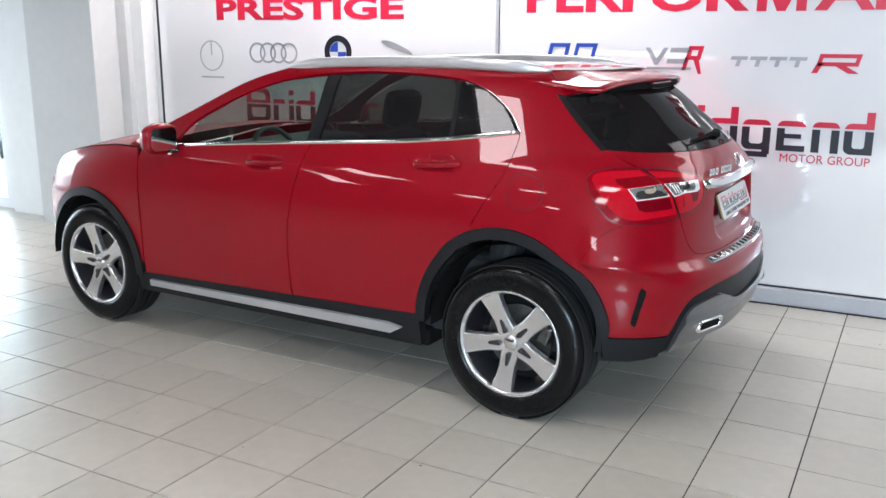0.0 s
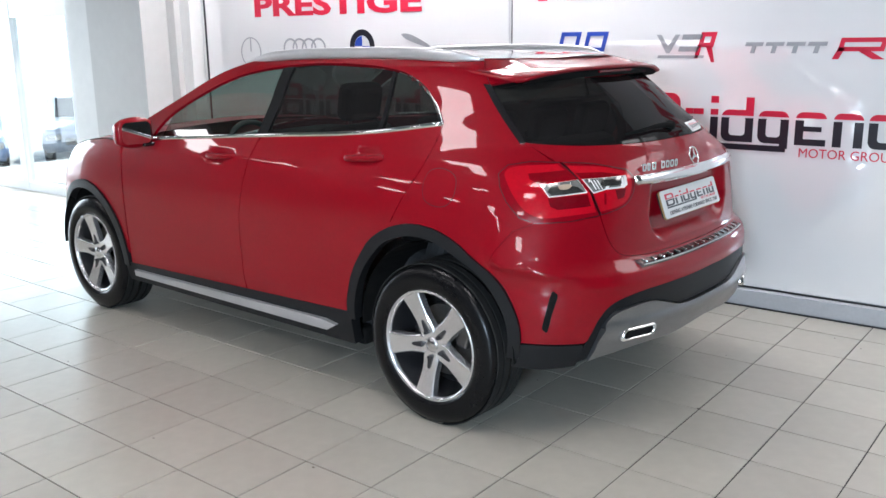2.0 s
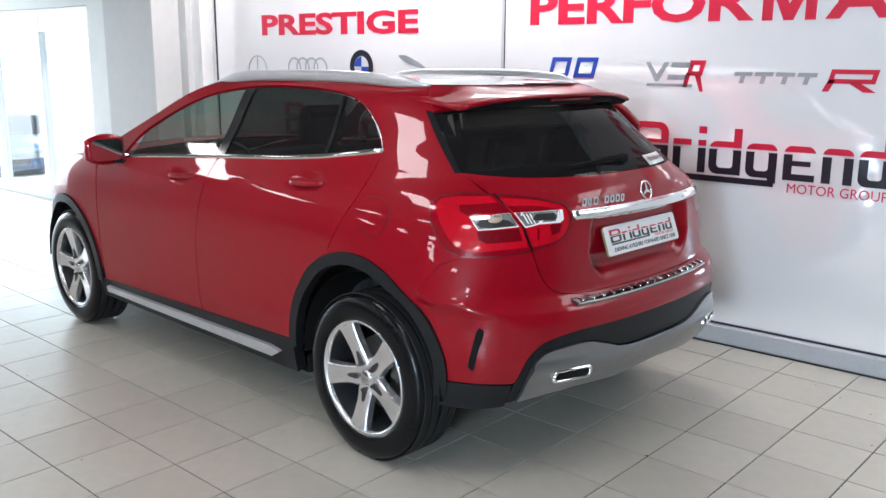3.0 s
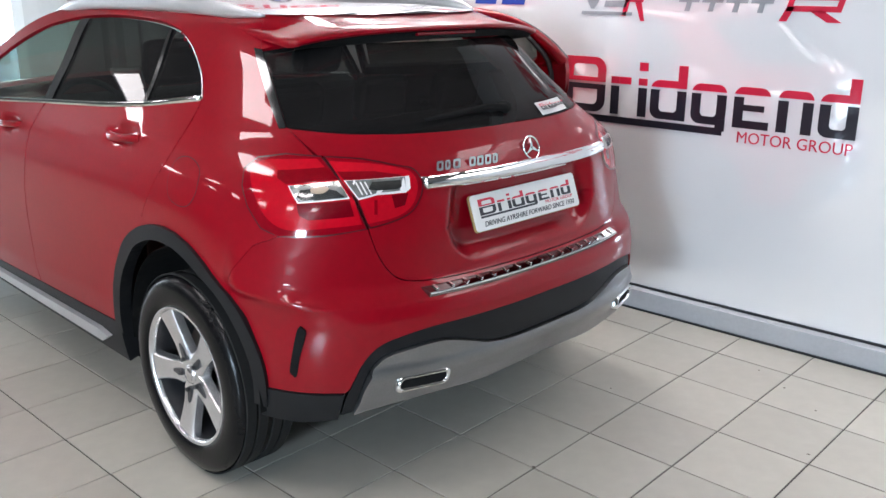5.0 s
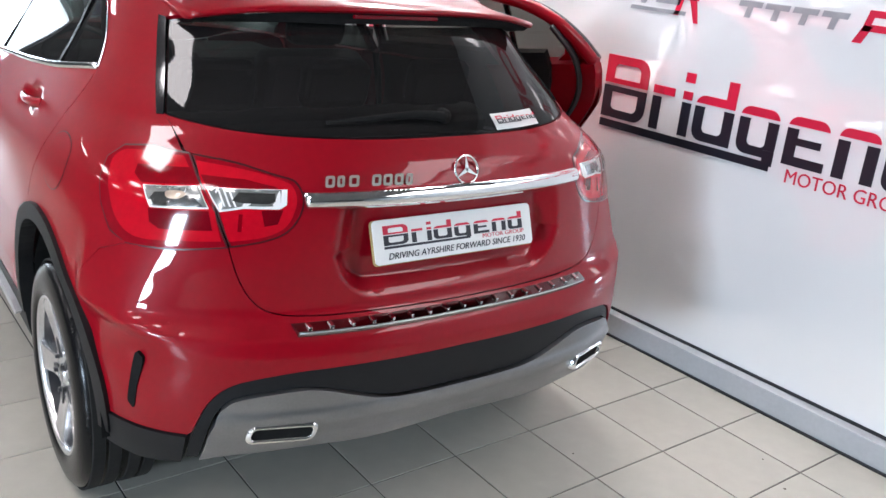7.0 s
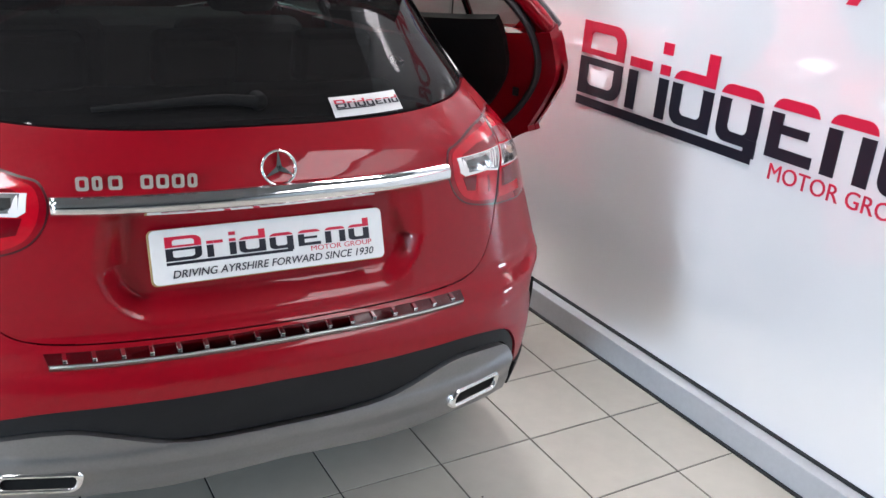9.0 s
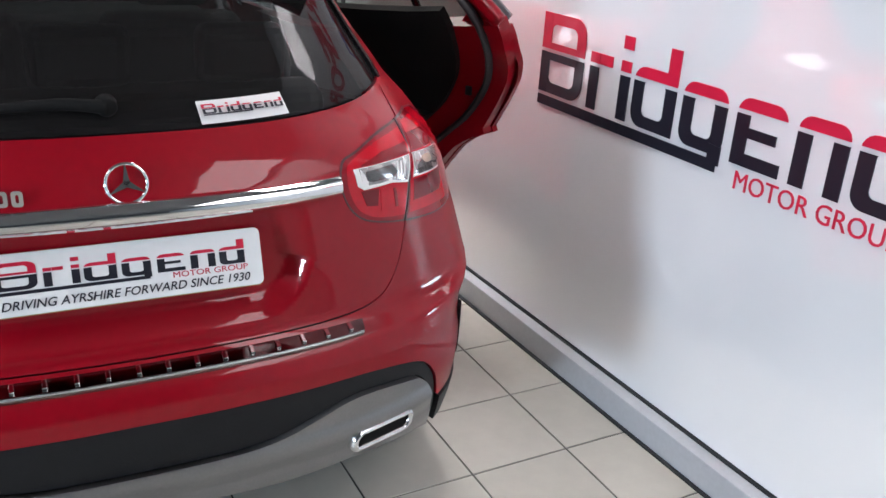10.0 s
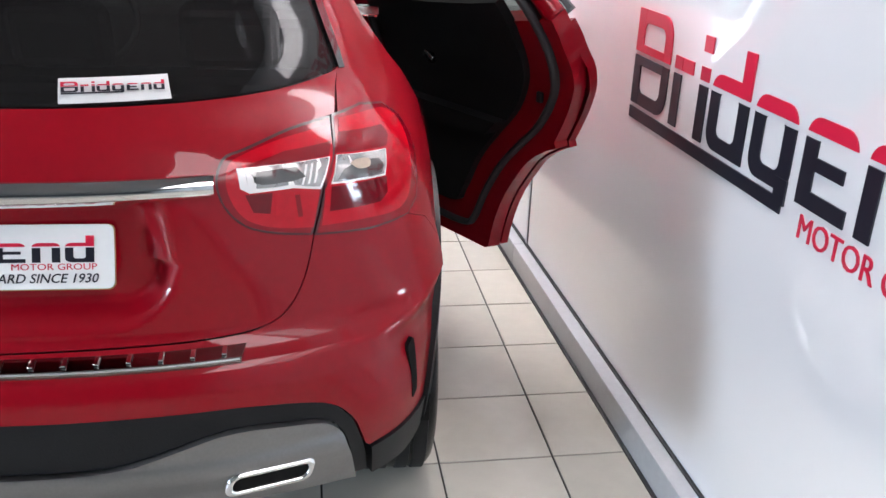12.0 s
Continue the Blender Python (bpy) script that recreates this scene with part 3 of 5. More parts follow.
on_wall("wall_sign", [join_bm([disc(-3.31 + 0.105 * k, 1.53, 0.082, 0.066) for k in range(4)])], [INK_GREY], "four overlapping grey rings on the white panel")
def quarter(x, z, r, a0, n=10):
    return prism_bm([(x, z)] + [(x + r * math.cos(radians(a0 + 90 * k / n)), z + r * math.sin(radians(a0 + 90 * k / n))) for k in range(n + 1)], 0.003)


on_wall("wall_sign", [disc(-2.53, 1.545, 0.125, 0.078), join_bm([quarter(-2.53, 1.545, 0.074, 90), quarter(-2.53, 1.545, 0.074, 270)])], [INK_BLACK, INK_BLUE], "black ring mark with two blue quarters on the white panel")
on_wall("wall_sign", [prism_bm(smooth_line([(-2.14, 1.63), (-2.05, 1.625), (-1.90, 1.56), (-1.88, 1.53), (-2.0, 1.56), (-2.10, 1.595)], 5, True), 0.003)], [INK_GREY], "leaping grey shape on the white panel")


# ---- the car's skin: x to the tail, y to its right side, z up; rear axle over the origin ----
XC, XF, QN = -0.6, -2.3, 2.5


def spline(knots):
    """A smooth curve through a few (z, value) knots."""
    ks = np.array(knots, float)
    x, y = ks[:, 0], ks[:, 1]
    h = np.diff(x)
    d = np.diff(y) / h
    m = np.r_[d[0], [0 if a * b <= 0 else 3 * (h1 + h0) / ((2 * h1 + h0) / a + (h1 + 2 * h0) / b) for a, b, h0, h1 in zip(d, d[1:], h, h[1:])], d[-1]]

    def value(v):
        v = np.clip(v, x[0], x[-1])
        i = np.clip(np.searchsorted(x, v) - 1, 0, len(h) - 1)
        s = (v - x[i]) / h[i]
        return (1 + 2 * s) * (1 - s) ** 2 * y[i] + s * (1 - s) ** 2 * h[i] * m[i] + s * s * (3 - 2 * s) * y[i + 1] + s * s * (s - 1) * h[i] * m[i + 1]

    return value


HALF_W = spline([(0.15, 0.84), (0.30, 0.885), (0.50, 0.905), (0.75, 0.912), (0.92, 0.905), (1.02, 0.882), (1.07, 0.858), (1.12, 0.829), (1.20, 0.780), (1.30, 0.715), (1.40, 0.660), (1.46, 0.620), (1.51, 0.56)])
TAIL_X = spline([(0.15, 0.62), (0.25, 0.72), (0.40, 0.80), (0.55, 0.83), (0.66, 0.828), (0.705, 0.815), (0.742, 0.772), (0.77, 0.757), (0.90, 0.752), (1.04, 0.746), (1.10, 0.722), (1.17, 0.662), (1.20, 0.636), (1.30, 0.515), (1.40, 0.395), (1.46, 0.305), (1.51, 0.21)])
ROUND = spline([(0.15, 0.0), (0.74, 0.0), (0.85, 0.12), (0.95, 0.28), (1.06, 0.42), (1.12, 0.74), (1.18, 1.0), (1.5, 1.0)])
NOSE_X = spline([(0.15, -3.45), (0.35, -3.57), (0.55, -3.60), (0.70, -3.58), (0.82, -3.52), (0.92, -3.42), (1.00, -3.26), (1.06, -3.05), (1.50, -2.6)])


def end_table(a, power):
    w = np.linspace(0, 1, 400)
    ux = np.r_[w * 0.75, 0.75 + 0.25 * (1 - (1 - w) ** 3)][np.r_[0:400, 401:800]]
    uy = (1 - ux**power).clip(0) ** (1 / QN)
    s = np.r_[0, np.cumsum(np.hypot(np.diff(ux) * a, np.diff(uy) * 0.9))]
    return s, ux, uy


RS, RUX, RUY = end_table(1.40, 7.2)
RS = RS * (end_table(1.40, 9.5)[0][-1] / RS[-1])
TS, TUX, TUY = end_table(1.30, 3.7)
TS = TS * RS[-1] / TS[-1]
FS, FUX, FUY = end_table(1.25, 3.2)
REAR_Q, FRONT_Q = XC + RS[-1], XF - FS[-1]


def skin(q, z):
    """A place on the left side of the skin: q runs along the side like x, round the corner, to the middle of the tail at REAR_Q."""
    b = float(HALF_W(z))
    if q >= XC:
        s, w = min(q - XC, RS[-1]), float(ROUND(z))
        ux = (1 - w) * np.interp(s, RS, RUX) + w * np.interp(s, TS, TUX)
        uy = (1 - w) * np.interp(s, RS, RUY) + w * np.interp(s, TS, TUY)
        return Vector((XC + (float(TAIL_X(z)) - XC) * float(ux), -b * float(uy), z))
    if q >= XF:
        return Vector((q, -b, z))
    s = XF - q
    return Vector((XF + (float(NOSE_X(z)) - XF) * float(np.interp(s, FS, FUX)), -b * float(np.interp(s, FS, FUY)), z))


def clip_cell(poly, q0, q1, z0, z1):
    for axis, lim, keep in ((0, q0, 1), (0, q1, -1), (1, z0, 1), (1, z1, -1)):
        out = []
        for a, b in zip(poly, poly[1:] + poly[:1]):
            ia, ib = (a[axis] - lim) * keep >= 0, (b[axis] - lim) * keep >= 0
            if ia:
                out.append(a)
            if ia != ib:
                t = (lim - a[axis]) / (b[axis] - a[axis])
                p = [a[0] + t * (b[0] - a[0]), a[1] + t * (b[1] - a[1])]
                p[axis] = lim
                out.append(tuple(p))
        poly = out
        if len(poly) < 3:
            return []
    return poly


def inset_poly(poly, g):
    n = len(poly)
    area = sum(a[0] * b[1] - b[0] * a[1] for a, b in zip(poly, poly[1:] + poly[:1]))
    if area < 0:
        poly = poly[::-1]
    out = []
    for i in range(n):
        p, a, b = np.array(poly[i]), np.array(poly[i - 1]), np.array(poly[(i + 1) % n])
        d1, d2 = p - a, b - p
        d1, d2 = d1 / (np.linalg.norm(d1) + 1e-9), d2 / (np.linalg.norm(d2) + 1e-9)
        n1, n2 = np.array((-d1[1], d1[0])), np.array((-d2[1], d2[0]))
        m = n1 + n2
        k = g / max(0.35, 1 + n1 @ n2)
        out.append(tuple(p + m * k))
    return out


def patch(name, poly, mat, parent, label="", off=0.0, gap=0.0022, thick=0.016, cell=0.04, both=False, right=False, fn=skin, seam_mid=False):
    """A body panel: an outline over (q, z), cut into cells, laid on the skin, with turned-in edges. both: mirrored into one mesh."""
    poly = inset_poly([tuple(map(float, p)) for p in poly], gap)
    if both:
        poly = [(REAR_Q, z) if q > REAR_Q - 0.012 else (q, z) for q, z in poly]
    qs, zs = [p[0] for p in poly], [p[1] for p in poly]
    verts, faces, index, norm = [], [], {}, []

    def vert(q, z):
        key = (round(q, 5), round(z, 5))
        if key not in index:
            e = 0.002
            qa, qb = min(q - e, REAR_Q - 0.004), min(q + e, REAR_Q)
            nn = (fn(qb, z) - fn(qa, z)).cross(fn(q, z + e) - fn(q, z - e)).normalized()
            if q > REAR_Q - 1e-4:
                nn = Vector((nn.x, 0, nn.z)).normalized()
            index[key] = len(verts)
            verts.append(fn(q, z) + off * nn)
            norm.append(nn)
        return index[key]

    i0, i1 = math.floor(min(qs) / cell), math.ceil(max(qs) / cell)
    j0, j1 = math.floor(min(zs) / cell), math.ceil(max(zs) / cell)
    for i in range(i0, i1):
        col = clip_cell(poly, i * cell, (i + 1) * cell, -9, 9)
        if not col:
            continue
        for j in range(j0, j1):
            c = clip_cell(col, i * cell, (i + 1) * cell, j * cell, (j + 1) * cell)
            if len(c) < 3:
                continue
            ids = []
            for p in c:
                v = vert(*p)
                if not ids or (ids[-1] != v and ids[0] != v):
                    ids.append(v)
            if len(set(ids)) == len(ids) >= 3:
                faces.append(ids)
    # turned-in edge
    count = {}
    for f in faces:
        for a, b in zip(f, f[1:] + f[:1]):
            count[(a, b)] = count.get((a, b), 0) + 1
    rim = {}
    top = len(faces)
    for f in faces[:]:
        for a, b in zip(f, f[1:] + f[:1]):
            if (b, a) in count:
                continue
            if both and verts[a].y > -1e-4 and verts[b].y > -1e-4:
                continue
            for v in (a, b):
                if v not in rim:
                    rim[v] = len(verts)
                    verts.append(verts[v] - thick * norm[v])
                    norm.append(norm[v])
            faces.append([b, a, rim[a], rim[b]])
    sets = [(1, verts, norm, faces)]
    flip = [Vector((v.x, -v.y, v.z)) for v in verts], [Vector((v.x, -v.y, v.z)) for v in norm], [f[::-1] for f in faces]
    if right:
        V, N, F, tops = flip[0], flip[1], flip[2], [k < top for k in range(len(faces))]
    elif both:
        n = len(verts)
        V, N = verts + flip[0], norm + flip[1]
        F = faces + [[i + n for i in f] for f in flip[2]]
        tops = [k < top for k in range(len(faces))] * 2
    else:
        V, N, F, tops = verts, norm, faces, [k < top for k in range(len(faces))]
    me = bpy.data.meshes.new(name)
    me.from_pydata(V, [], F)
    me.shade_smooth()
    ln = []
    for p, t in zip(me.polygons, tops):
        for vi in p.vertices:
            ln.append(tuple(N[vi]) if t else tuple(p.normal))
    me.normals_split_custom_set(ln)
    return mesh_object(name, me, mat, parent, label)


def sides(name, poly, mat, parent, label="", **kw):
    return [patch(name, poly, mat, parent, label, right=r, **kw) for r in (False, True)]


CAR = tagged(new("car"), "glossy red compact crossover car with one rear door open", "car")
CAR.matrix_world = pose(0, 0, 0, 0, 0, -3.8)

# lines of the side view
BELT = [(-2.0, 1.078), (-1.66, 1.106), (-1.12, 1.145), (-0.63, 1.178), (-0.30, 1.205), (0.095, 1.250)]
WTOP = [(0.095, 1.250), (0.06, 1.33), (-0.05, 1.412), (-0.25, 1.460), (-0.65, 1.482), (-1.0, 1.482), (-1.36, 1.442), (-1.65, 1.357), (-1.92, 1.217), (-2.02, 1.10)]
SCREEN = [(-2.44, 1.05), (-2.2, 1.150), (-1.9, 1.305), (-1.65, 1.425), (-1.38, 1.508)]
belt_z = lambda q: float(np.interp(q, [p[0] for p in BELT], [p[1] for p in BELT]))
sill_z = lambda q: 0.345 + 0.032 * (q + 2.29)
DOOR_GAP = [(-1.2, 0.385), (-1.21, 0.60), (-1.2, 0.78), (-1.145, 1.01), (-1.12, 1.145)]
REAR_GAP = [(-0.165, 0.835), (-0.09, 0.955), (0.028, 1.137), (0.095, 1.250)]
WTOP_LINE = smooth_line(WTOP, 6)
REAR_ARCH, FRONT_ARCH = (0.006, 0.398, 0.462), (-2.72, 0.368, 0.428)


def arc(c, a0, a1, n=20, grow=0.0):
    return [(c[0] + (c[2] + grow) * math.cos(radians(a0 + (a1 - a0) * k / n)), c[1] + (c[2] + grow) * math.sin(radians(a0 + (a1 - a0) * k / n))) for k in range(n + 1)]


def belt_part(q0, q1, n=10):
    return [(q0 + (q1 - q0) * k / n, belt_z(q0 + (q1 - q0) * k / n)) for k in range(n + 1)]


def body_skin(q, z):
    """The skin with the creases of the flanks and the hollows behind the door handles."""
    fade = lambda a, b, v: min(max((v - a) / (b - a), 0.0), 1.0) ** 2 * (3 - 2 * min(max((v - a) / (b - a), 0.0), 1.0))
    shoulder = float(np.interp(q, (-2.3, -1.12, -0.7, 0.0, 0.4), (1.005, 1.040, 1.078, 1.116, 1.112)))
    s = z - shoulder
    h = 0.0075 * math.exp(-((s / 0.032) ** 2 + 0.02) ** 0.5) * fade(-2.75, -2.2, q) * (1 - fade(0.25, 0.48, q))
    # the bumper's shoulder: it swells down to an edge, then falls away into a hollow
    s = z - (0.752 - 0.10 * (q - 0.42))
    ledge = 0.025 * max(0.0, 1 - s / 0.19) ** 1.15 if s > 0 else 0.025 * math.exp(-((s / 0.026) ** 2)) - 0.008 * math.exp(-(((s + 0.085) / 0.045) ** 2))
    h += ledge * fade(0.335, 0.42, q) * (1 - fade(0.56, 0.76, q))
    s = z - (0.455 + 0.055 * (q + 1.25))
    h += 0.004 * math.exp(-(((s / 0.045) ** 2 + 0.05) ** 0.5)) * fade(-2.3, -1.9, q) * (1 - fade(-0.65, -0.45, q))
    for cq, cz, a, b in ((-1.385, 1.036, 0.130, 0.036), (-0.38, 1.096, 0.150, 0.038)):
        d = ((q - cq) / a) ** 2 + ((z - cz - 0.07 * (q - cq)) / b) ** 2
        if d < 1:
            h -= 0.024 * (1 - d) ** 1.5
    p = skin(q, z)
    if h == 0:
        return p
    a, b = skin(min(q, REAR_Q - 0.01) - 0.004, z), skin(min(q, REAR_Q - 0.01) + 0.004, z)
    t = (b - a).normalized()
    return p + Vector((abs(t.y) if q > 0 else 0.0, -abs(t.x), 0)) * h


GLASS_FIT = np.polyfit(np.linspace(1.08, 1.47, 30), [float(HALF_W(z)) for z in np.linspace(1.08, 1.47, 30)], 2)


def glass_skin(q, z):
    """The skin with an even curve from waist to roof, for the panes."""
    p = skin(q, z)
    return Vector((p.x, p.y * float(np.polyval(GLASS_FIT, z)) / float(HALF_W(z)), p.z))


def build_sides():
    # front wing and nose
    sides("front_wing", [(-2.275, 0.40), (-2.27, 0.63), (-2.275, 0.98), (-2.30, 1.05), (-2.6, 1.055), (-2.9, 1.03), (-3.12, 0.985), (-3.27, 0.93), (-3.18, 0.72), (-3.10, 0.60)] + arc(FRONT_ARCH, 145, 6), PAINT, CAR, fn=body_skin, cell=0.025)
    patch("front_bumper", [(-3.14, 0.45), (-3.09, 0.60), (-3.15, 0.70), (-3.24, 0.80), (-3.6, 0.75), (FRONT_Q, 0.72), (FRONT_Q, 0.25), (-3.3, 0.25), (-3.16, 0.36)], PAINT, CAR)
    patch("front_bumper", [(-3.14, 0.45), (-3.09, 0.60), (-3.15, 0.70), (-3.24, 0.80), (-3.6, 0.75), (FRONT_Q, 0.72), (FRONT_Q, 0.25), (-3.3, 0.25), (-3.16, 0.36)], PAINT, CAR, right=True)
    sides("headlight", [(-3.23, 0.82), (-3.275, 0.925), (-3.5, 0.87), (-3.7, 0.815), (-3.6, 0.76)], LENS_CLEAR, CAR, "clear headlight lens")
    # doors
    front_door = [(-2.275, sill_z(-2.275)), (-1.2, sill_z(-1.2))] + smooth_line(DOOR_GAP, 4)[1:] + belt_part(-1.13, -1.99) + [(-2.12, 1.072), (-2.25, 1.06), (-2.27, 0.98), (-2.265, 0.63)]
    sides("front_door", front_door, PAINT, CAR, fn=body_skin, cell=0.024)
    rear_door = [(-1.195, sill_z(-1.195)), (-0.475, sill_z(-0.475))] + arc(REAR_ARCH, 178, 109, 10) + smooth_line(REAR_GAP, 4)[1:] + belt_part(0.05, -1.10) + smooth_line(DOOR_GAP, 4)[::-1][1:-1]
    patch("rear_door", rear_door, PAINT, CAR, fn=body_skin, cell=0.024)
    # rear wing with the roof pillar and the side of the roof
    lamp_side = [(0.552, 0.910), (0.49, 0.930), (0.43, 0.985), (0.39, 1.04), (0.377, 1.083), (0.415, 1.113), (0.518, 1.127), (0.62, 1.124)]
    wing = arc(REAR_ARCH, 109, 43, 14) + [(0.40, 0.80), (0.47, 0.88)] + lamp_side + [(0.505, 1.195), (0.431, 1.404), (0.44, 1.46), (0.47, 1.508)] + [(-1.38 + 1.85 * (1 - k / 20), 1.508) for k in range(1, 21)] + WTOP_LINE[::-1][18:] + smooth_line(REAR_GAP, 4)[::-1]
    sides("rear_wing", wing, PAINT, CAR, fn=body_skin, gap=0.0007, cell=0.02)
    sides("windscreen_pillar", WTOP_LINE[36:] + [(-2.12, 1.075), (-2.28, 1.062), (-2.40, 1.06)] + smooth_line(SCREEN, 5)[1:], PAINT, CAR)
    # glass in the doors
    top_z = lambda q: float(np.interp(-q, [-p[0] for p in WTOP_LINE], [p[1] for p in WTOP_LINE]))
    top = lambda q0, q1, n=12: [(q0 + (q1 - q0) * k / n, top_z(q0 + (q1 - q0) * k / n) - 0.006) for k in range(n + 1)]
    low = lambda q0, q1: [(q, z + 0.012) for q, z in belt_part(q0, q1)]
    for r in (False, True):
        g = patch("front_window", low(-1.94, -1.155) + top(-1.16, -1.92, 20), GLASS_CLEAR, CAR, "green tinted side window", off=-0.008, fn=glass_skin, gap=0, thick=0.003, right=r)
        g.visible_shadow = False
        patch("middle_pillar", low(-1.155, -1.085) + top(-1.085, -1.16, 3), GLOSS_BLACK, CAR, "gloss black pillar cover", off=-0.004, gap=0, right=r)
        if r:
            continue
        patch("rear_window", low(-1.085, -0.33) + top(-0.30, -1.085, 14), GLASS_DARK, CAR, "dark privacy glass", off=-0.008, fn=glass_skin, gap=0, thick=0.003)
        patch("quarter_bar", low(-0.33, -0.30) + top(-0.272, -0.30, 3), GLOSS_BLACK, CAR, "black window bar", off=-0.004, gap=0)
        patch("quarter_window", low(-0.30, 0.065) + [(0.05, 1.31), (0.02, 1.355), (-0.05, 1.402)] + top(-0.07, -0.272, 8), GLASS_DARK, CAR, "dark privacy glass", off=-0.008, fn=glass_skin, gap=0, thick=0.003)
    # bright strip along the waist
    for sg in (1, -1):
        pts = [skin(q, z + 0.002) for q, z in belt_part(-1.99, 0.09 if sg > 0 else -1.12, 40)]
        part("waist_strip", tube_bm([(p.x, sg * (p.y - 0.004), p.z) for p in pts], 0.006, 0.011), CHROME, CAR, "bright chrome waist strip", True)
    pts = [skin(q, z) for q, z in WTOP_LINE[:16]]
    part("window_strip", tube_bm([(p.x, p.y - 0.001, p.z) for p in pts], 0.004, 0.005, taper=lambda s: 1 - 0.7 * s), CHROME, CAR, "thin chrome strip", True)
    # dark plastic along the sill and round the arches
    sides("sill_cladding", [(-2.34, 0.235), (-0.43, 0.245), (-0.44, sill_z(-0.44) + 0.004), (-2.34, sill_z(-2.34) + 0.004)], BLACK_PLASTIC, CAR, "dark grey plastic sill cladding", off=0.004, thick=0.05)
    sides("sill_strip", [(-2.23, 0.282), (-0.60, 0.292), (-0.53, 0.330), (-0.62, 0.345), (-2.23, 0.318)], SILVER, CAR, "silver sill strip", off=0.024, thick=0.03)
    for c, a0, a1, name in ((REAR_ARCH, -3, 183, "rear_arch"), (FRONT_ARCH, -6, 186, "front_arch")):
        sides(name, arc(c, a0, a1, 36, 0.002) + arc(c, a1, a0, 36, -0.052), BLACK_PLASTIC, CAR, "dark grey plastic wheel arch", off=0.012, thick=0.045, cell=0.03)
    sides("rear_cladding", [(0.445, 0.335), (0.58, 0.335), (0.70, 0.352), (0.712, 0.446), (0.43, 0.442)], BLACK_PLASTIC, CAR, "dark grey plastic corner cladding", off=0.006, thick=0.05)
    # fuel flap
    flap = smooth_line([(0.018, 1.01), (0.035, 1.07), (0.105, 1.087), (0.175, 1.062), (0.187, 1.0), (0.16, 0.955), (0.105, 0.942), (0.04, 0.96)], 5, True)
    patch("fuel_flap_joint", flap, SEAL, CAR, "dark joint round the fuel flap", off=0.0006, gap=-0.0015, thick=0.002, cell=0.02, fn=body_skin)
    patch("fuel_flap", flap, PAINT, CAR, off=0.0012, gap=0.001, thick=0.002, cell=0.02, fn=body_skin)


build_sides()


# ---- the tail ----
def tail_skin(q, z):
    """The skin with the hollow for the number plate."""
    p = skin(q, z)
    s = lambda a, b, v: min(max((v - a) / (b - a), 0.0), 1.0)
    e = lambda v: v * v * (3 - 2 * v)
    # a soft-cornered tray, narrower towards its foot
    a, r = REAR_Q - 1.085 - max(0.0, 0.90 - z) * 0.45, 0.085
    dx, dz = max(REAR_Q - q - (a - r), 0.0), max(0.905 - z - (0.128 - r), z - 0.905 - (0.128 - 0.03), 0.0)
    k = e(s(0.0, 0.058, (r if z < 0.905 else 0.06) - math.hypot(dx * (1.0 if z < 0.905 else 0.7), dz)))
    return p - Vector((0.046 * k, 0, 0))


def slant_tip(w, h):
    """A flat tube mouth whose ends slant."""
    return [(x + 0.28 * z, z) for x, z in rounded(-w, w, -h, h, h * 0.8, 5)]


def tip_bm(w, h):
    """A rolled rim round a slanting mouth, facing -y."""
    rows = [[(x, y, z) for x, z in slant_tip(w - i, h - i * 0.8)] for i, y in ((0.004, 0.0), (0.0, -0.040), (0.001, -0.052), (0.005, -0.059), (0.011, -0.060), (0.015, -0.057), (0.016, -0.048))]
    bm = loft_bm(rows, True)
    bmesh.ops.recalc_face_normals(bm, faces=bm.faces[:])
    return bm


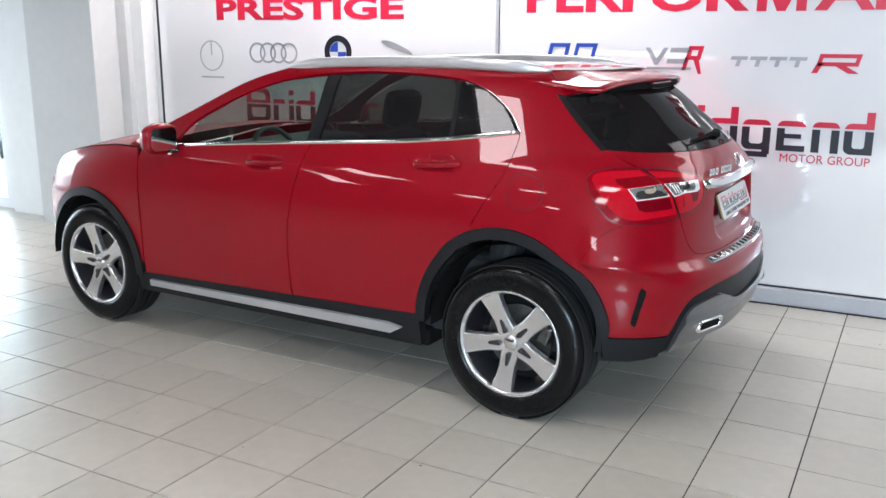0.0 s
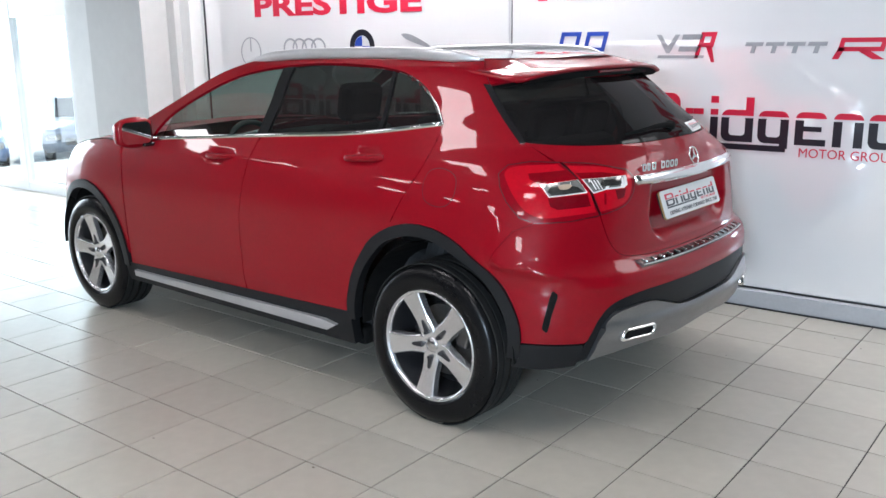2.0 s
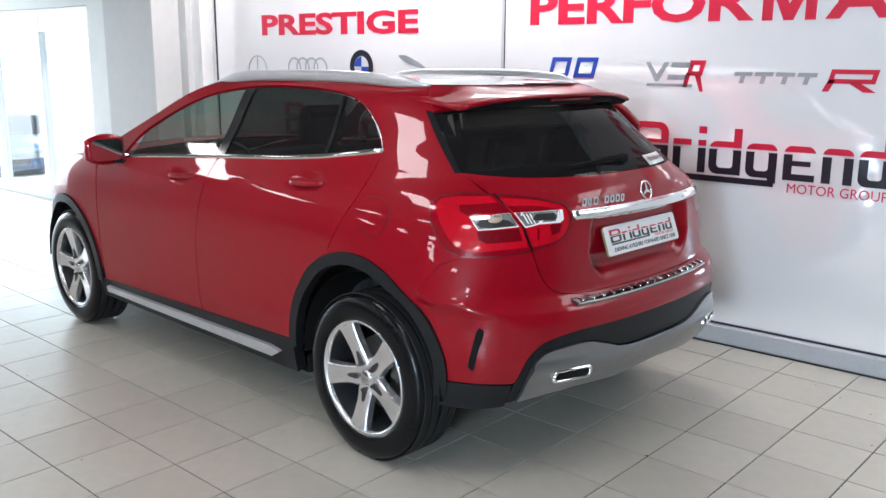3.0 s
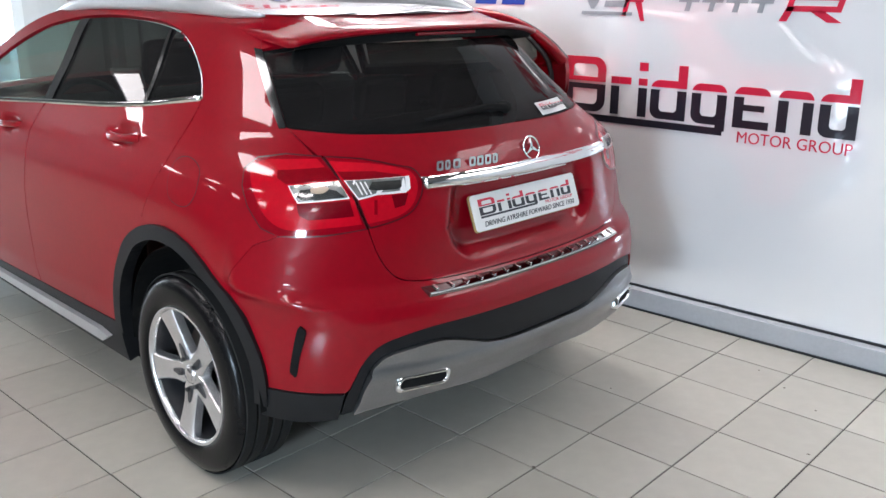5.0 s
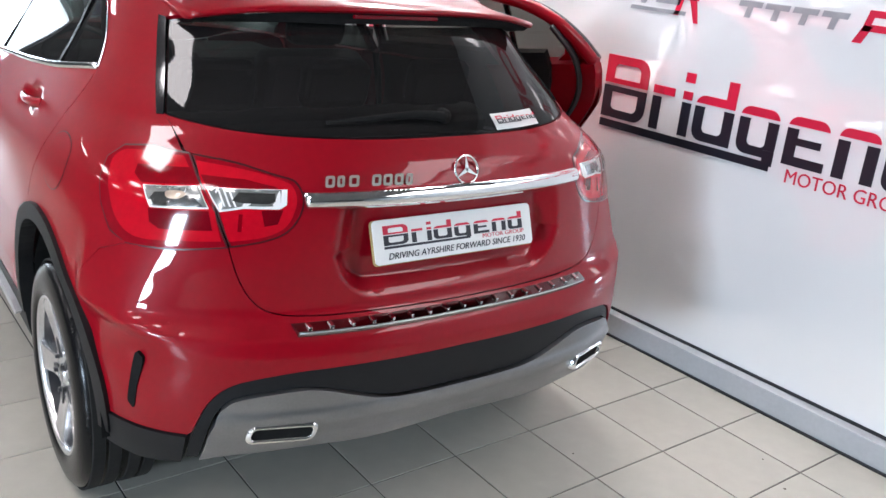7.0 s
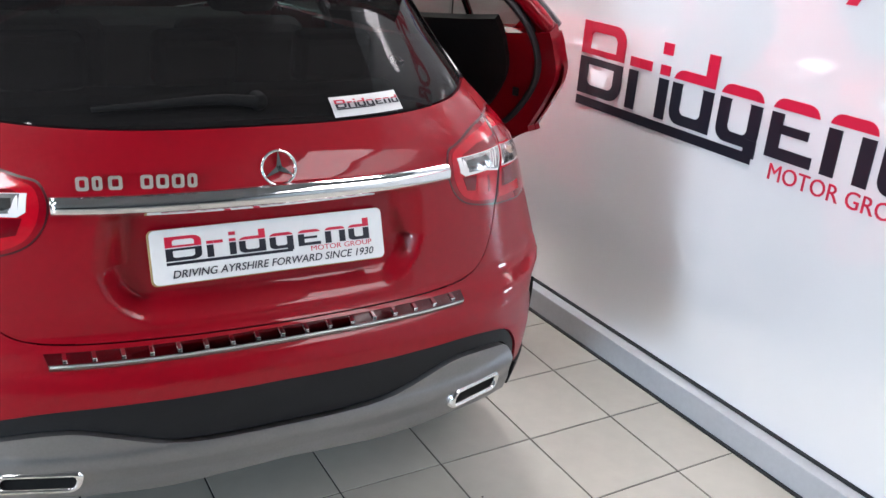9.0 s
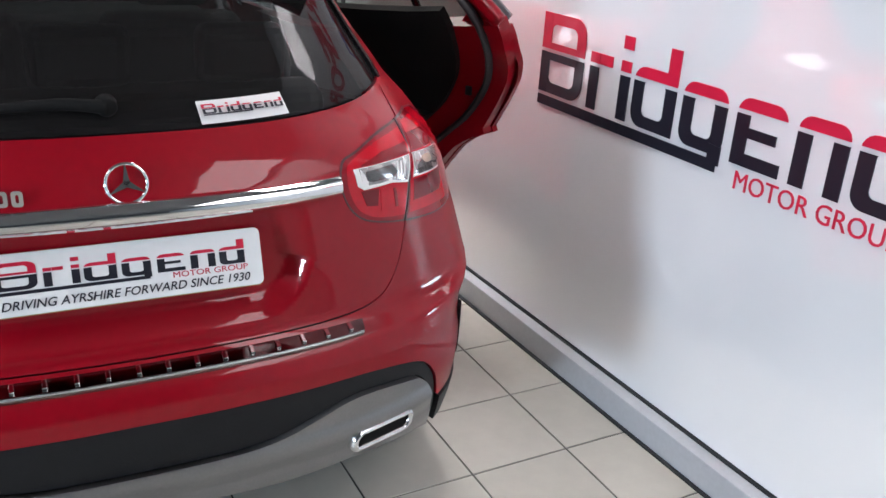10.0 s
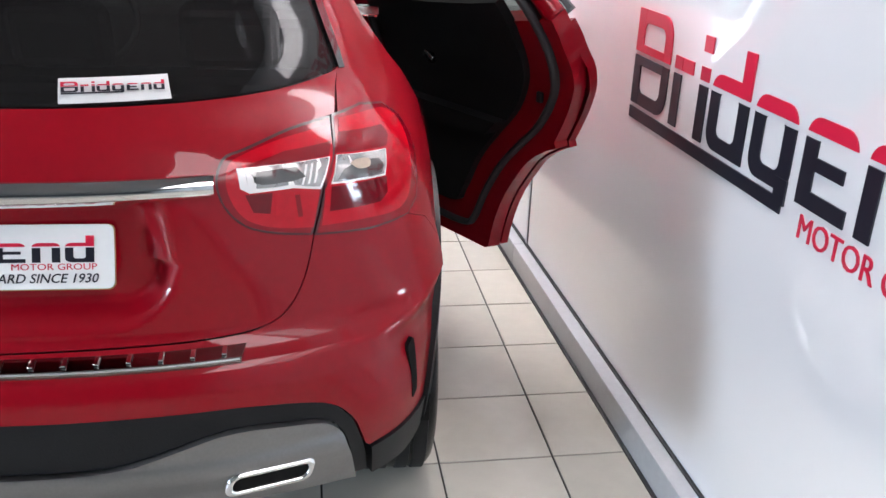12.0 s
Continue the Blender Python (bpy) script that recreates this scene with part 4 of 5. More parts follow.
def build_tail():
    band_top = smooth_line([(0.712, 0.42), (0.735, 0.49), (0.765, 0.552), (0.83, 0.604), (0.965, 0.630), (1.12, 0.635), (1.34, 0.635), (REAR_Q, 0.636)], 5)
    band_low = smooth_line([(0.752, 0.41), (0.775, 0.50), (0.805, 0.545), (0.85, 0.568), (0.965, 0.583), (1.04, 0.580), (1.12, 0.558), (1.21, 0.532), (1.30, 0.523), (REAR_Q, 0.522)], 5)
    gate = smooth_line([(0.822, 0.932), (0.858, 0.85), (0.90, 0.792), (0.955, 0.763), (1.06, 0.753), (1.24, 0.750), (REAR_Q, 0.748)], 5)
    lamp_low = [(0.822, 0.932), (0.69, 0.916), (0.552, 0.910), (0.47, 0.88)]
    bumper = [(0.452, 0.444), (0.712, 0.448)] + band_top[3:] + gate[::-1] + lamp_low[1:] + [(0.40, 0.80)] + arc(REAR_ARCH, 43, 6, 12)
    patch("rear_bumper", bumper, PAINT, CAR, both=True, cell=0.015, gap=0.0007, fn=body_skin)
    lamp_in = smooth_line([(0.822, 0.932), (0.90, 0.946), (0.955, 0.966), (0.985, 1.005), (0.986, 1.05), (0.955, 1.086), (0.90, 1.098), (0.776, 1.118), (0.645, 1.124)], 4)
    glass_low = smooth_line([(0.505, 1.193), (0.66, 1.185), (0.81, 1.180), (1.09, 1.177), (REAR_Q, 1.177)], 5)
    patch("tailgate", gate + glass_low[::-1] + [(0.625, 1.126)] + lamp_in[::-1], PAINT, CAR, both=True, cell=0.009, fn=tail_skin)
    # lamps: a dark red body, bright light guides, clear lenses with a pale rim
    inner = [(0.829, 0.933)] + lamp_in[1:-1] + [(0.652, 1.123), (0.765, 1.037)]
    outer = [(0.552, 0.910), (0.69, 0.916), (0.820, 0.931), (0.757, 1.037), (0.640, 1.124), (0.518, 1.127), (0.415, 1.113), (0.377, 1.083), (0.39, 1.04), (0.43, 0.985), (0.49, 0.930)]
    lay = dict(gap=0, thick=0.002, cell=0.02)

    def bowl(q, z):
        """A lens with a rippled reflector."""
        return skin(q, z) + Vector((0.0012 * math.sin(q * 80) + 0.0006 * math.sin(q * 210 + z * 90), 0, 0))

    for r in (False, True):
        a = patch("tail_light", outer, LENS_DARK, CAR, "red wraparound tail light", right=r, cell=0.02, gap=-0.0022, off=0.0012)
        patch("lens_cover", outer, LENS_RIMRED, a, "clear red lens cover", off=0.0016, right=r, gap=0.0020, thick=0.002, cell=0.02)
        patch("light_guide", smooth_line([(0.628, 1.118), (0.46, 1.110), (0.408, 1.092), (0.413, 1.063), (0.455, 1.01), (0.498, 0.966), (0.547, 0.938), (0.603, 0.930), (0.70, 0.938), (0.803, 0.945)], 4) + [(0.772, 1.012), (0.713, 1.064)], LENS_BRIGHT, a, "bright red light guide", off=0.0020, right=r, **lay)
        patch("upper_lens", [(0.505, 1.086), (0.66, 1.098), (0.706, 1.069), (0.546, 1.054), (0.512, 1.068)], LENS_RED, a, "red upper lens", off=0.0028, right=r, **lay)
        patch("reflector", [(0.596, 1.003), (0.756, 1.014), (0.777, 0.969), (0.64, 0.960), (0.61, 0.972)], LENS_DEEP, a, "dark red lower reflector", off=0.0028, right=r, **lay)
        patch("lens_rim", [(0.556, 1.050), (0.711, 1.066), (0.756, 1.019), (0.600, 1.005)], LENS_RIM, a, "pale lens rim", off=0.0034, right=r, **lay)
        patch("clear_lens", [(0.560, 1.0495), (0.709, 1.0650), (0.750, 1.0225), (0.602, 1.0085)], LENS_CLEAR, a, "clear reversing lens", off=0.0042, right=r, fn=bowl, **lay)
        patch("bulb_bowl", [(0.600, 1.040), (0.660, 1.048), (0.712, 1.040), (0.738, 1.0235), (0.668, 1.016), (0.612, 1.013), (0.592, 1.024)], LENS_BOWL, a, "smoked reflector bowl", off=0.0050, right=r, fn=bowl, **lay)
        patch("bulb", smooth_line([(0.632, 1.046), (0.664, 1.051), (0.688, 1.046), (0.672, 1.034), (0.640, 1.033)], 3, True), LENS_AMBER, a, "pale amber bulb cover", off=0.0056, right=r, fn=bowl, **lay)
        b = patch("tail_light", inner, LENS_DARK, CAR, "red tail light on the tailgate", right=r, cell=0.02, gap=-0.0022, off=0.0012)
        patch("lens_cover", inner, LENS_RIMRED, b, "clear red lens cover", off=0.0016, right=r, gap=0.0020, thick=0.002, cell=0.02)
        patch("light_guide", smooth_line([(0.668, 1.113), (0.809, 1.106), (0.92, 1.088), (0.957, 1.070), (0.972, 1.031), (0.957, 0.985), (0.91, 0.959), (0.822, 0.945)], 4) + [(0.786, 1.012), (0.722, 1.064)], LENS_BRIGHT, b, "bright red light guide", off=0.0020, right=r, **lay)
        patch("upper_lens", [(0.700, 1.088), (0.82, 1.087), (0.905, 1.075), (0.915, 1.071), (0.728, 1.068)], LENS_RED, b, "red upper lens", off=0.0028, right=r, **lay)
        patch("reflector", [(0.792, 1.010), (0.883, 1.019), (0.895, 0.970), (0.812, 0.966)], LENS_BRIGHT, b, "red lower reflector", off=0.0028, right=r, **lay)
        patch("reflector", [(0.886, 1.022), (0.941, 1.024), (0.934, 0.990), (0.902, 0.984)], LENS_DEEP, b, "dark red lower reflector", off=0.0028, right=r, **lay)
        patch("lens_rim", [(0.728, 1.066), (0.938, 1.070), (0.946, 1.036), (0.931, 1.026), (0.84, 1.025), (0.783, 1.014)], LENS_RIM, b, "pale lens rim", off=0.0034, right=r, **lay)
        patch("clear_lens", [(0.732, 1.0650), (0.924, 1.0685), (0.930, 1.041), (0.920, 1.033), (0.84, 1.031), (0.784, 1.0195)], LENS_CLEAR, b, "clear indicator lens", off=0.0042, right=r, fn=bowl, **lay)
        patch("bulb_bowl", [(0.815, 1.0600), (0.908, 1.0610), (0.914, 1.0440), (0.900, 1.0385), (0.838, 1.0370), (0.806, 1.0420)], LENS_BOWL, b, "smoked reflector bowl", off=0.0050, right=r, fn=bowl, **lay)
        for k in range(3):
            patch("rib", [(0.762 + 0.014 * k, 1.061), (0.767 + 0.014 * k, 1.061), (0.795 + 0.014 * k, 1.028), (0.790 + 0.014 * k, 1.028)], LENS_RIM, b, "pale lens rib", off=0.0054, right=r, **lay)
        patch("reflector_bar", [(0.832, 1.012), (0.842, 1.012), (0.848, 0.970), (0.838, 0.970)], LENS_RED, b, "red divider", off=0.0034, right=r, **lay)
    # black band, silver skid plate, corner fins
    patch("bumper_band", [*band_top, *band_low[::-1], (0.742, 0.368), (0.702, 0.356)], BLACK_PLASTIC, CAR, "dark grey plastic bumper band", both=True, off=-0.006, cell=0.03, thick=0.03)
    skid = band_low + smooth_line([(REAR_Q, 0.418), (1.35, 0.412), (1.2, 0.402), (1.02, 0.408), (0.90, 0.400), (0.80, 0.384), (0.742, 0.366)], 5)
    def skid_skin(q, z):
        """A rolled lip along the top, a hollow below it."""
        u = min(max((z - 0.385) / 0.145, 0.0), 1.0)
        return skin(q, z) + Vector((0.010 * math.sin(math.pi * u) + 0.007 * math.exp(-(((u - 0.80) / 0.10) ** 2)) - 0.006 * math.exp(-(((u - 0.45) / 0.16) ** 2)), 0, 0))

    patch("skid_plate", skid, SKID, CAR, "satin silver skid plate", both=True, off=0.006, cell=0.02, thick=0.05, fn=skid_skin)
    for r in (False, True):
        sg = -1 if r else 1
        patch("bumper_fin", smooth_line([(0.540, 0.520), (0.548, 0.504), (0.562, 0.500), (0.574, 0.560), (0.598, 0.638), (0.592, 0.655), (0.576, 0.656), (0.556, 0.590)], 3, True), UNDER, CAR, "black bumper slot", off=0.002, right=r, gap=0)
        # exhaust tip: a rounded slanting frame with a dark mouth
        c = skin(0.956, 0.440)
        tip = part("exhaust_tip", tip_bm(0.090, 0.0265), CHROME, CAR, "chrome exhaust tip", True)
        mouth = part("mouth", place_bm(prism_bm(slant_tip(0.0745, 0.0142), 0.002), Matrix.Translation((0, -0.049, 0))), UNDER, tip)
        turn = math.degrees(math.atan2(skin(1.02, 0.44).y - skin(0.84, 0.44).y, skin(1.02, 0.44).x - skin(0.84, 0.44).x))
        tip.matrix_local = pose(c.x - 0.027, sg * c.y, c.z + 0.029, 0, 0, turn if sg > 0 else 180 - turn)
    # rear window in its black frame
    patch("rear_screen", glass_low + smooth_line([(REAR_Q, 1.428), (1.05, 1.430), (0.68, 1.426), (0.431, 1.404)], 6), GLASS_DARK, CAR, "dark privacy glass rear screen", both=True, off=-0.004, gap=0.002, thick=0.003, cell=0.03)
    # black blades beside the screen
    for r in (False, True):
        patch("screen_blade", smooth_line([(0.507, 1.190), (0.486, 1.250), (0.458, 1.330), (0.436, 1.404)], 4) + smooth_line([(0.392, 1.408), (0.412, 1.335), (0.446, 1.250), (0.480, 1.188)], 4), GLOSS_BLACK, CAR, "gloss black blade beside the screen", off=0.0035, right=r, gap=0, thick=0.008, cell=0.02)
    # bumper top strip in ribbed steel
    def strip_skin(q, z):
        u = (z - 0.716) / 0.026
        p = skin(q, 0.713) * (1 - u) + skin(q, 0.744) * u
        return Vector((p.x, p.y, 0.7315 + 0.0100 * u))

    strip = patch("load_strip", [(0.992, 0.716), (REAR_Q, 0.716), (REAR_Q, 0.742), (0.985, 0.742)], STRIP_STEEL, CAR, "polished ribbed steel load strip", both=True, off=0.001, gap=0, thick=0.020, cell=0.02, fn=strip_skin)
    for k in range(-8, 9):
        y = k * 0.056
        q = float(np.interp(-abs(y), [skin(v, 0.73).y for v in np.linspace(0.8, REAR_Q, 60)], np.linspace(0.8, REAR_Q, 60)))
        p = strip_skin(q, 0.729)
        part("rib", place_bm(box_bm(-0.013, 0.013, -0.0045, 0.0045, -0.002, 0.004, 0.0015), pose(p.x, y, p.z + 0.0025, 0, 13, 0)), CHROME, strip)
    lip = [strip_skin(q, 0.716) for q in np.linspace(0.995, REAR_Q, 24)]
    lip += [Vector((p.x, -p.y, p.z)) for p in lip[-2::-1]]
    part("strip_edge", tube_bm([(p.x + 0.001, p.y, p.z - 0.003) for p in lip], 0.0018, 0.0022, 6), SILVER, strip, "bright rolled edge", True)
    # chrome grip bar
    rows = []
    for k in range(61):
        y = -0.442 + 0.884 * k / 60
        q = float(np.interp(-abs(y), [skin(v, 1.045).y for v in np.linspace(0.8, REAR_Q, 60)], np.linspace(0.8, REAR_Q, 60)))
        p = skin(q, 1.045)
        h = 0.0205 * (1 - 0.15 * abs(y / 0.442))
        rows.append([(p.x - 0.02, y, 1.048 - h), (p.x + 0.012, y, 1.046 - h), (p.x + 0.020, y, 1.048 - h * 0.4), (p.x + 0.018, y, 1.048 + h * 0.5), (p.x + 0.006, y, 1.048 + h), (p.x - 0.02, y, 1.048 + h)])
    bm = loft_bm(rows)
    bmesh.ops.recalc_face_normals(bm, faces=bm.faces[:])
    bm.faces.new([v for v in bm.verts][:6])
    part("grip_bar", bm, CHROME, CAR, "chrome grip bar over the plate", True)
    # round emblem
    em = new("emblem")
    em.parent = CAR
    em.matrix_local = pose(skin(REAR_Q, 1.10).x + 0.004, 0.014, 1.100, 0, -18, 0) @ pose(0, 0, 0, 0, 0, 90)
    part("ring", lathe_bm([(0.037 + 0.0034 * math.cos(a), 0.0035 * math.sin(a)) for a in np.linspace(0, 2 * math.pi, 9)[:-1]], 48, "y", True), CHROME, em, "chrome ring", True)
    for k in range(3):
        part("ray", place_bm(prism_bm([(-0.0065, 0.0), (0, -0.004), (0.0065, 0.0), (0.0006, 0.036), (-0.0006, 0.036)], 0.006), pose(0, 0.002, 0, 0, 120 * k, 0)), CHROME, em)
    # model badge as plain chrome blocks
    badge = new("badge")
    badge.parent = CAR
    p0, p1 = skin(1.030, 1.088), skin(1.306, 1.088)
    badge.matrix_local = pose((p0.x + p1.x) / 2 + 0.010, (p0.y + p1.y) / 2, 1.088, 0, 0, math.degrees(math.atan2(p1.y - p0.y, p1.x - p0.x)))
    span = (p1 - p0).length
    for k, w in enumerate((1, 0.8, 1.1, 0.25, 1, 1, 1, 0.8)):
        if k == 3:
            continue
        x = -span / 2 + span * k / 8
        ww = span / 8 * 0.8 * w
        o, i = rounded(x, x + ww, -0.012, 0.018, 0.006, 3), rounded(x + 0.007, x + ww - 0.007, -0.005, 0.011, 0.003, 3)
        part("block", ring_bm(o, i, 0.004), CHROME, badge)
    # number plate
    plate = new("number_plate")
    plate.parent = CAR
    plate.matrix_local = pose(0.712, 0, 0.918, 0, -20, 0) @ pose(0, 0, 0, 0, 0, 90)
    part("backing", prism_bm(rounded(-0.258, 0.258, -0.054, 0.054, 0.012), 0.010, 0.001), SEAL, plate, "black plate holder")
    part("edge", place_bm(prism_bm(rounded(-0.2655, 0.2625, -0.0600, 0.0585, 0.012), 0.0075, 0.001), Matrix.Translation((0, -0.0102, 0))), PLATE_YELLOW, plate, "yellowish plate edge")
    part("face", place_bm(prism_bm(rounded(-0.262, 0.262, -0.058, 0.058, 0.012), 0.004, 0.0008), Matrix.Translation((0, -0.017, 0))), PLATE_WHITE, plate, "white show plate face")
    red, black = group_mark(-0.232, -0.018, 0.458)
    flat = Matrix.Translation((0, 0, -0.008)) @ Matrix.Diagonal((1, 1, 0.60, 1))
    red, black = [[place_bm(b, flat) for b in bs] for bs in (red, black)]
    black.append(text_bm("DRIVING AYRSHIRE FORWARD SINCE 1930", -0.222, 0.235, -0.047, -0.030, shear=0.25, bold=0.01))
    red.append(text_bm("MOTOR GROUP", 0.085, 0.232, -0.0235, -0.0120, bold=0.0))
    m = Matrix.Translation((0, -0.0212, 0)) @ Matrix.Diagonal((1, 0.25, 1, 1))
    for b, mt in ((red, INK_RED), (black, INK_BLACK)):
        tagged(part("print", place_bm(join_bm(b), m), mt, plate), kind="stuff")
    # rear wiper and sticker
    pts = [skin(1.03, 1.212) + Vector((0.016, 0, 0)), skin(1.18, 1.222) + Vector((0.018, 0, 0)), skin(1.36, 1.230) + Vector((0.022, 0, 0)), skin(REAR_Q, 1.222) + Vector((0.02, 0, 0))]
    w = part("rear_wiper", tube_bm(smooth_line(pts, 6), 0.008, 0.012, 8, taper=lambda s: 0.4 + 0.8 * s), UNDER, CAR, "black plastic rear wiper", True)
    part("hub", place_bm(lathe_bm([(0, 0.012), (0.014, 0.010), (0.020, 0.0), (0.021, -0.02)], 20, "y"), pose(pts[-1].x - 0.005, 0.0, 1.222, 0, 0, -90)), UNDER, w, "", True)
    qa, qb = 1.257, 1.012
    st = patch("sticker", [(qb, 1.184), (qa, 1.182), (qa, 1.220), (qb, 1.222)], PLATE_WHITE, CAR, "white dealer sticker on the rear screen", off=-0.001, gap=0, thick=0.001, right=True)
    c = skin((qa + qb) / 2, 1.202)
    d0, d1 = skin(qb, 1.202), skin(qa, 1.202)
    along = (Vector((d0.x, -d0.y, d0.z)) - Vector((d1.x, -d1.y, d1.z))).normalized()
    upv = (skin((qa + qb) / 2, 1.225) - skin((qa + qb) / 2, 1.19)).normalized()
    upv.y = -upv.y
    outv = along.cross(upv).normalized()
    red, black = group_mark(-0.090, -0.014, 0.176)
    red, black = [[place_bm(b, Matrix.Diagonal((1, 1, 0.68, 1))) for b in bs] for bs in (red, black)]
    basis = Matrix((along, -outv, upv)).transposed().to_4x4()
    for b, mt in ((red, INK_RED), (black, INK_BLACK)):
        bm = place_bm(join_bm(b), Matrix.Translation(Vector((c.x, -c.y, c.z)) + outv * 0.0025 if outv.x > 0 else Vector((c.x, -c.y, c.z)) - outv * 0.0025) @ basis @ Matrix.Diagonal((1, 0.2, 1, 1)))
        tagged(part("print", bm, mt, st), kind="stuff")


build_tail()


# ---- roof, screen, bonnet ----
def crown(a, h, n=16):
    """A row from a place on the left edge to its mirror image, with a crown."""
    return [Vector((a.x, a.y * (1 - 2 * k / n), a.z + h * (1 - (1 - 2 * k / n) ** 2))) for k in range(n + 1)]


def build_top():
    qs = np.linspace(-1.37, REAR_Q - 0.02, 60)
    roof = part("roof", loft_bm([crown(skin(q, 1.509), 0.028 * min(1, abs(skin(q, 1.509).y) / 0.5)) for q in qs]), GLOSS_BLACK, CAR, "black panoramic glass roof", True)
    rows = []
    for q, z in smooth_line(SCREEN, 6):
        p = skin(q, z)
        rows.append([Vector((p.x - 0.22 * (1 - (1 - 2 * k / 16) ** 2) * (1 - (z - 1.0) / 0.6), p.y * (1 - 2 * k / 16), p.z + 0.02 * (1 - (1 - 2 * k / 16) ** 2))) for k in range(17)])
    ws = part("windscreen", loft_bm(rows), GLASS_CLEAR, CAR, "clear windscreen", True)
    ws.visible_shadow = False
    rows = []
    for q, z in smooth_line([(-2.30, 1.053), (-2.6, 1.058), (-2.9, 1.033), (-3.12, 0.988), (-3.27, 0.933), (-3.5, 0.875), (-3.7, 0.82), (-4.0, 0.76)], 5):
        rows.append(crown(skin(q, z), 0.055))
    part("bonnet", loft_bm(rows), PAINT, CAR, "red bonnet", True)
    # tailgate spoiler: a broad blade that runs out of the roof, red cheeks over the corners of the screen, a black underside
    up, under = [], []
    for k in range(49):
        s = -1 + 2 * k / 48
        y = 0.572 * s
        te = 0.372 - 0.30 * y * y
        q = float(np.interp(-abs(y), [skin(v, 1.509).y for v in np.linspace(0.3, REAR_Q, 80)], np.linspace(0.3, REAR_Q, 80)))
        q2 = float(np.interp(-abs(y), [skin(v, 1.42).y for v in np.linspace(0.3, REAR_Q, 80)], np.linspace(0.3, REAR_Q, 80)))
        g = skin(q2, 1.42)
        front = min(skin(q, 1.509).x - 0.10, 0.0)
        drop = 0.046 * abs(s) ** 4
        zt, zl = 1.520 + 0.012 * (1 - s * s), 1.462 + 0.010 * (1 - s * s) - 0.6 * drop
        up.append([(front, y, zt - drop), (front + 0.30 * (te - front), y, zt - 0.008 - drop), (front + 0.72 * (te - front), y, zl + 0.018 - 0.3 * drop), (te - 0.008, y, zl + 0.004), (te, y, zl - 0.002), (te - 0.003, y, zl - 0.010), (te - 0.016, y, zl - 0.015), (te - 0.05, y, zl - 0.018)])
        under.append([(te - 0.014, y * 0.985, zl - 0.0145), (te - 0.030, y * 0.985, zl - 0.026), (max(g.x + 0.012, te - 0.12), y * 0.985, zl - 0.040), (g.x - 0.03, y * 0.985, zl - 0.036)])
    bm = loft_bm(up)
    for row in ([v for v in bm.verts][:8], [v for v in bm.verts][-8:]):
        bm.faces.new(row)
    bmesh.ops.recalc_face_normals(bm, faces=bm.faces[:])
    spoiler = part("roof_spoiler", bm, PAINT, CAR, "red roof spoiler", True)
    part("underside", loft_bm(under), UNDER, spoiler, "black spoiler underside", True)
    sides("spoiler_cheek", [(0.433, 1.404), (0.55, 1.419), (0.68, 1.430), (0.80, 1.436), (0.80, 1.470), (0.62, 1.500), (0.472, 1.506), (0.442, 1.46)], PAINT, CAR, "red spoiler cheek over the screen's corner", off=0.003, gap=0.001, cell=0.02)
    part("brake_light", box_bm(0.340, 0.352, -0.14, 0.14, 1.442, 1.454, 0.003), LENS_DEEP, spoiler, "high brake light", False)
    # roof rails: flat bars lying close on the roof, thinning out at both ends
    for sg in (1, -1):
        pts = []
        for k in range(49):
            s = k / 48
            q = -1.56 + 2.02 * s
            p = skin(q, 1.496)
            lift = 0.034 * math.sin(math.pi * min(max(s, 0.02), 0.98)) ** 0.6
            pts.append((p.x, sg * (p.y + 0.002), 1.500 + lift - 0.045 * max(0, (-1.1 - q) / 0.46) ** 2))
        part("roof_rail", tube_bm(pts, 0.014, 0.026, 12, taper=lambda v: min(1, 0.25 + 6 * v, 0.2 + 7 * (1 - v))), SILVER, CAR, "satin silver roof rail", True)
    # door mirrors and handles
    for sg in (1, -1):
        rows = []
        for k in range(9):
            s = k / 8
            w = math.sin(math.pi * (0.16 + 0.74 * s)) ** 0.4
            c = Vector((-2.02 + 0.02 * s, -0.86 - 0.21 * s, 1.122))
            rows.append([(c.x + 0.058 * w * math.copysign(abs(math.cos(a)) ** 0.6, math.cos(a)) * (1.0 if math.cos(a) < 0 else 0.55), sg * c.y, c.z + 0.084 * w * math.copysign(abs(math.sin(a)) ** 0.6, math.sin(a))) for a in np.linspace(0, 2 * math.pi, 17)[:-1]])
        bm = loft_bm(rows, True)
        bm.faces.new([v for v in bm.verts][:16])
        bm.faces.new([v for v in bm.verts][-16:])
        bmesh.ops.recalc_face_normals(bm, faces=bm.faces[:])
        mir = part("door_mirror", bm, PAINT, CAR, "red door mirror", True)
        part("mirror_glass", place_bm(prism_bm(rounded(-0.085, 0.085, -0.058, 0.058, 0.03), 0.003), pose(-1.978, sg * -0.965, 1.122, 0, 0, 90)), CHROME, mir, "mirror glass")
        part("stalk", box_bm(-2.04, -1.97, min(sg * -0.86, sg * -0.93), max(sg * -0.86, sg * -0.93), 1.045, 1.065, 0.006), GLOSS_BLACK, mir)
        for q, z in ((-1.38, 1.035), (-0.38, 1.095)):
            if sg < 0 and q > -1:
                continue
            p = skin(q, z)
            pts = [(p.x + dx, sg * (p.y - dy), p.z + dz) for dx, dy, dz in ((-0.118, -0.012, -0.008), (-0.085, 0.008, -0.006), (0.0, 0.016, 0.0), (0.085, 0.010, 0.007), (0.125, -0.006, 0.010))]
            part("door_handle", tube_bm(smooth_line(pts, 5), 0.009, 0.014, 10), PAINT, CAR, "", True)


build_top()


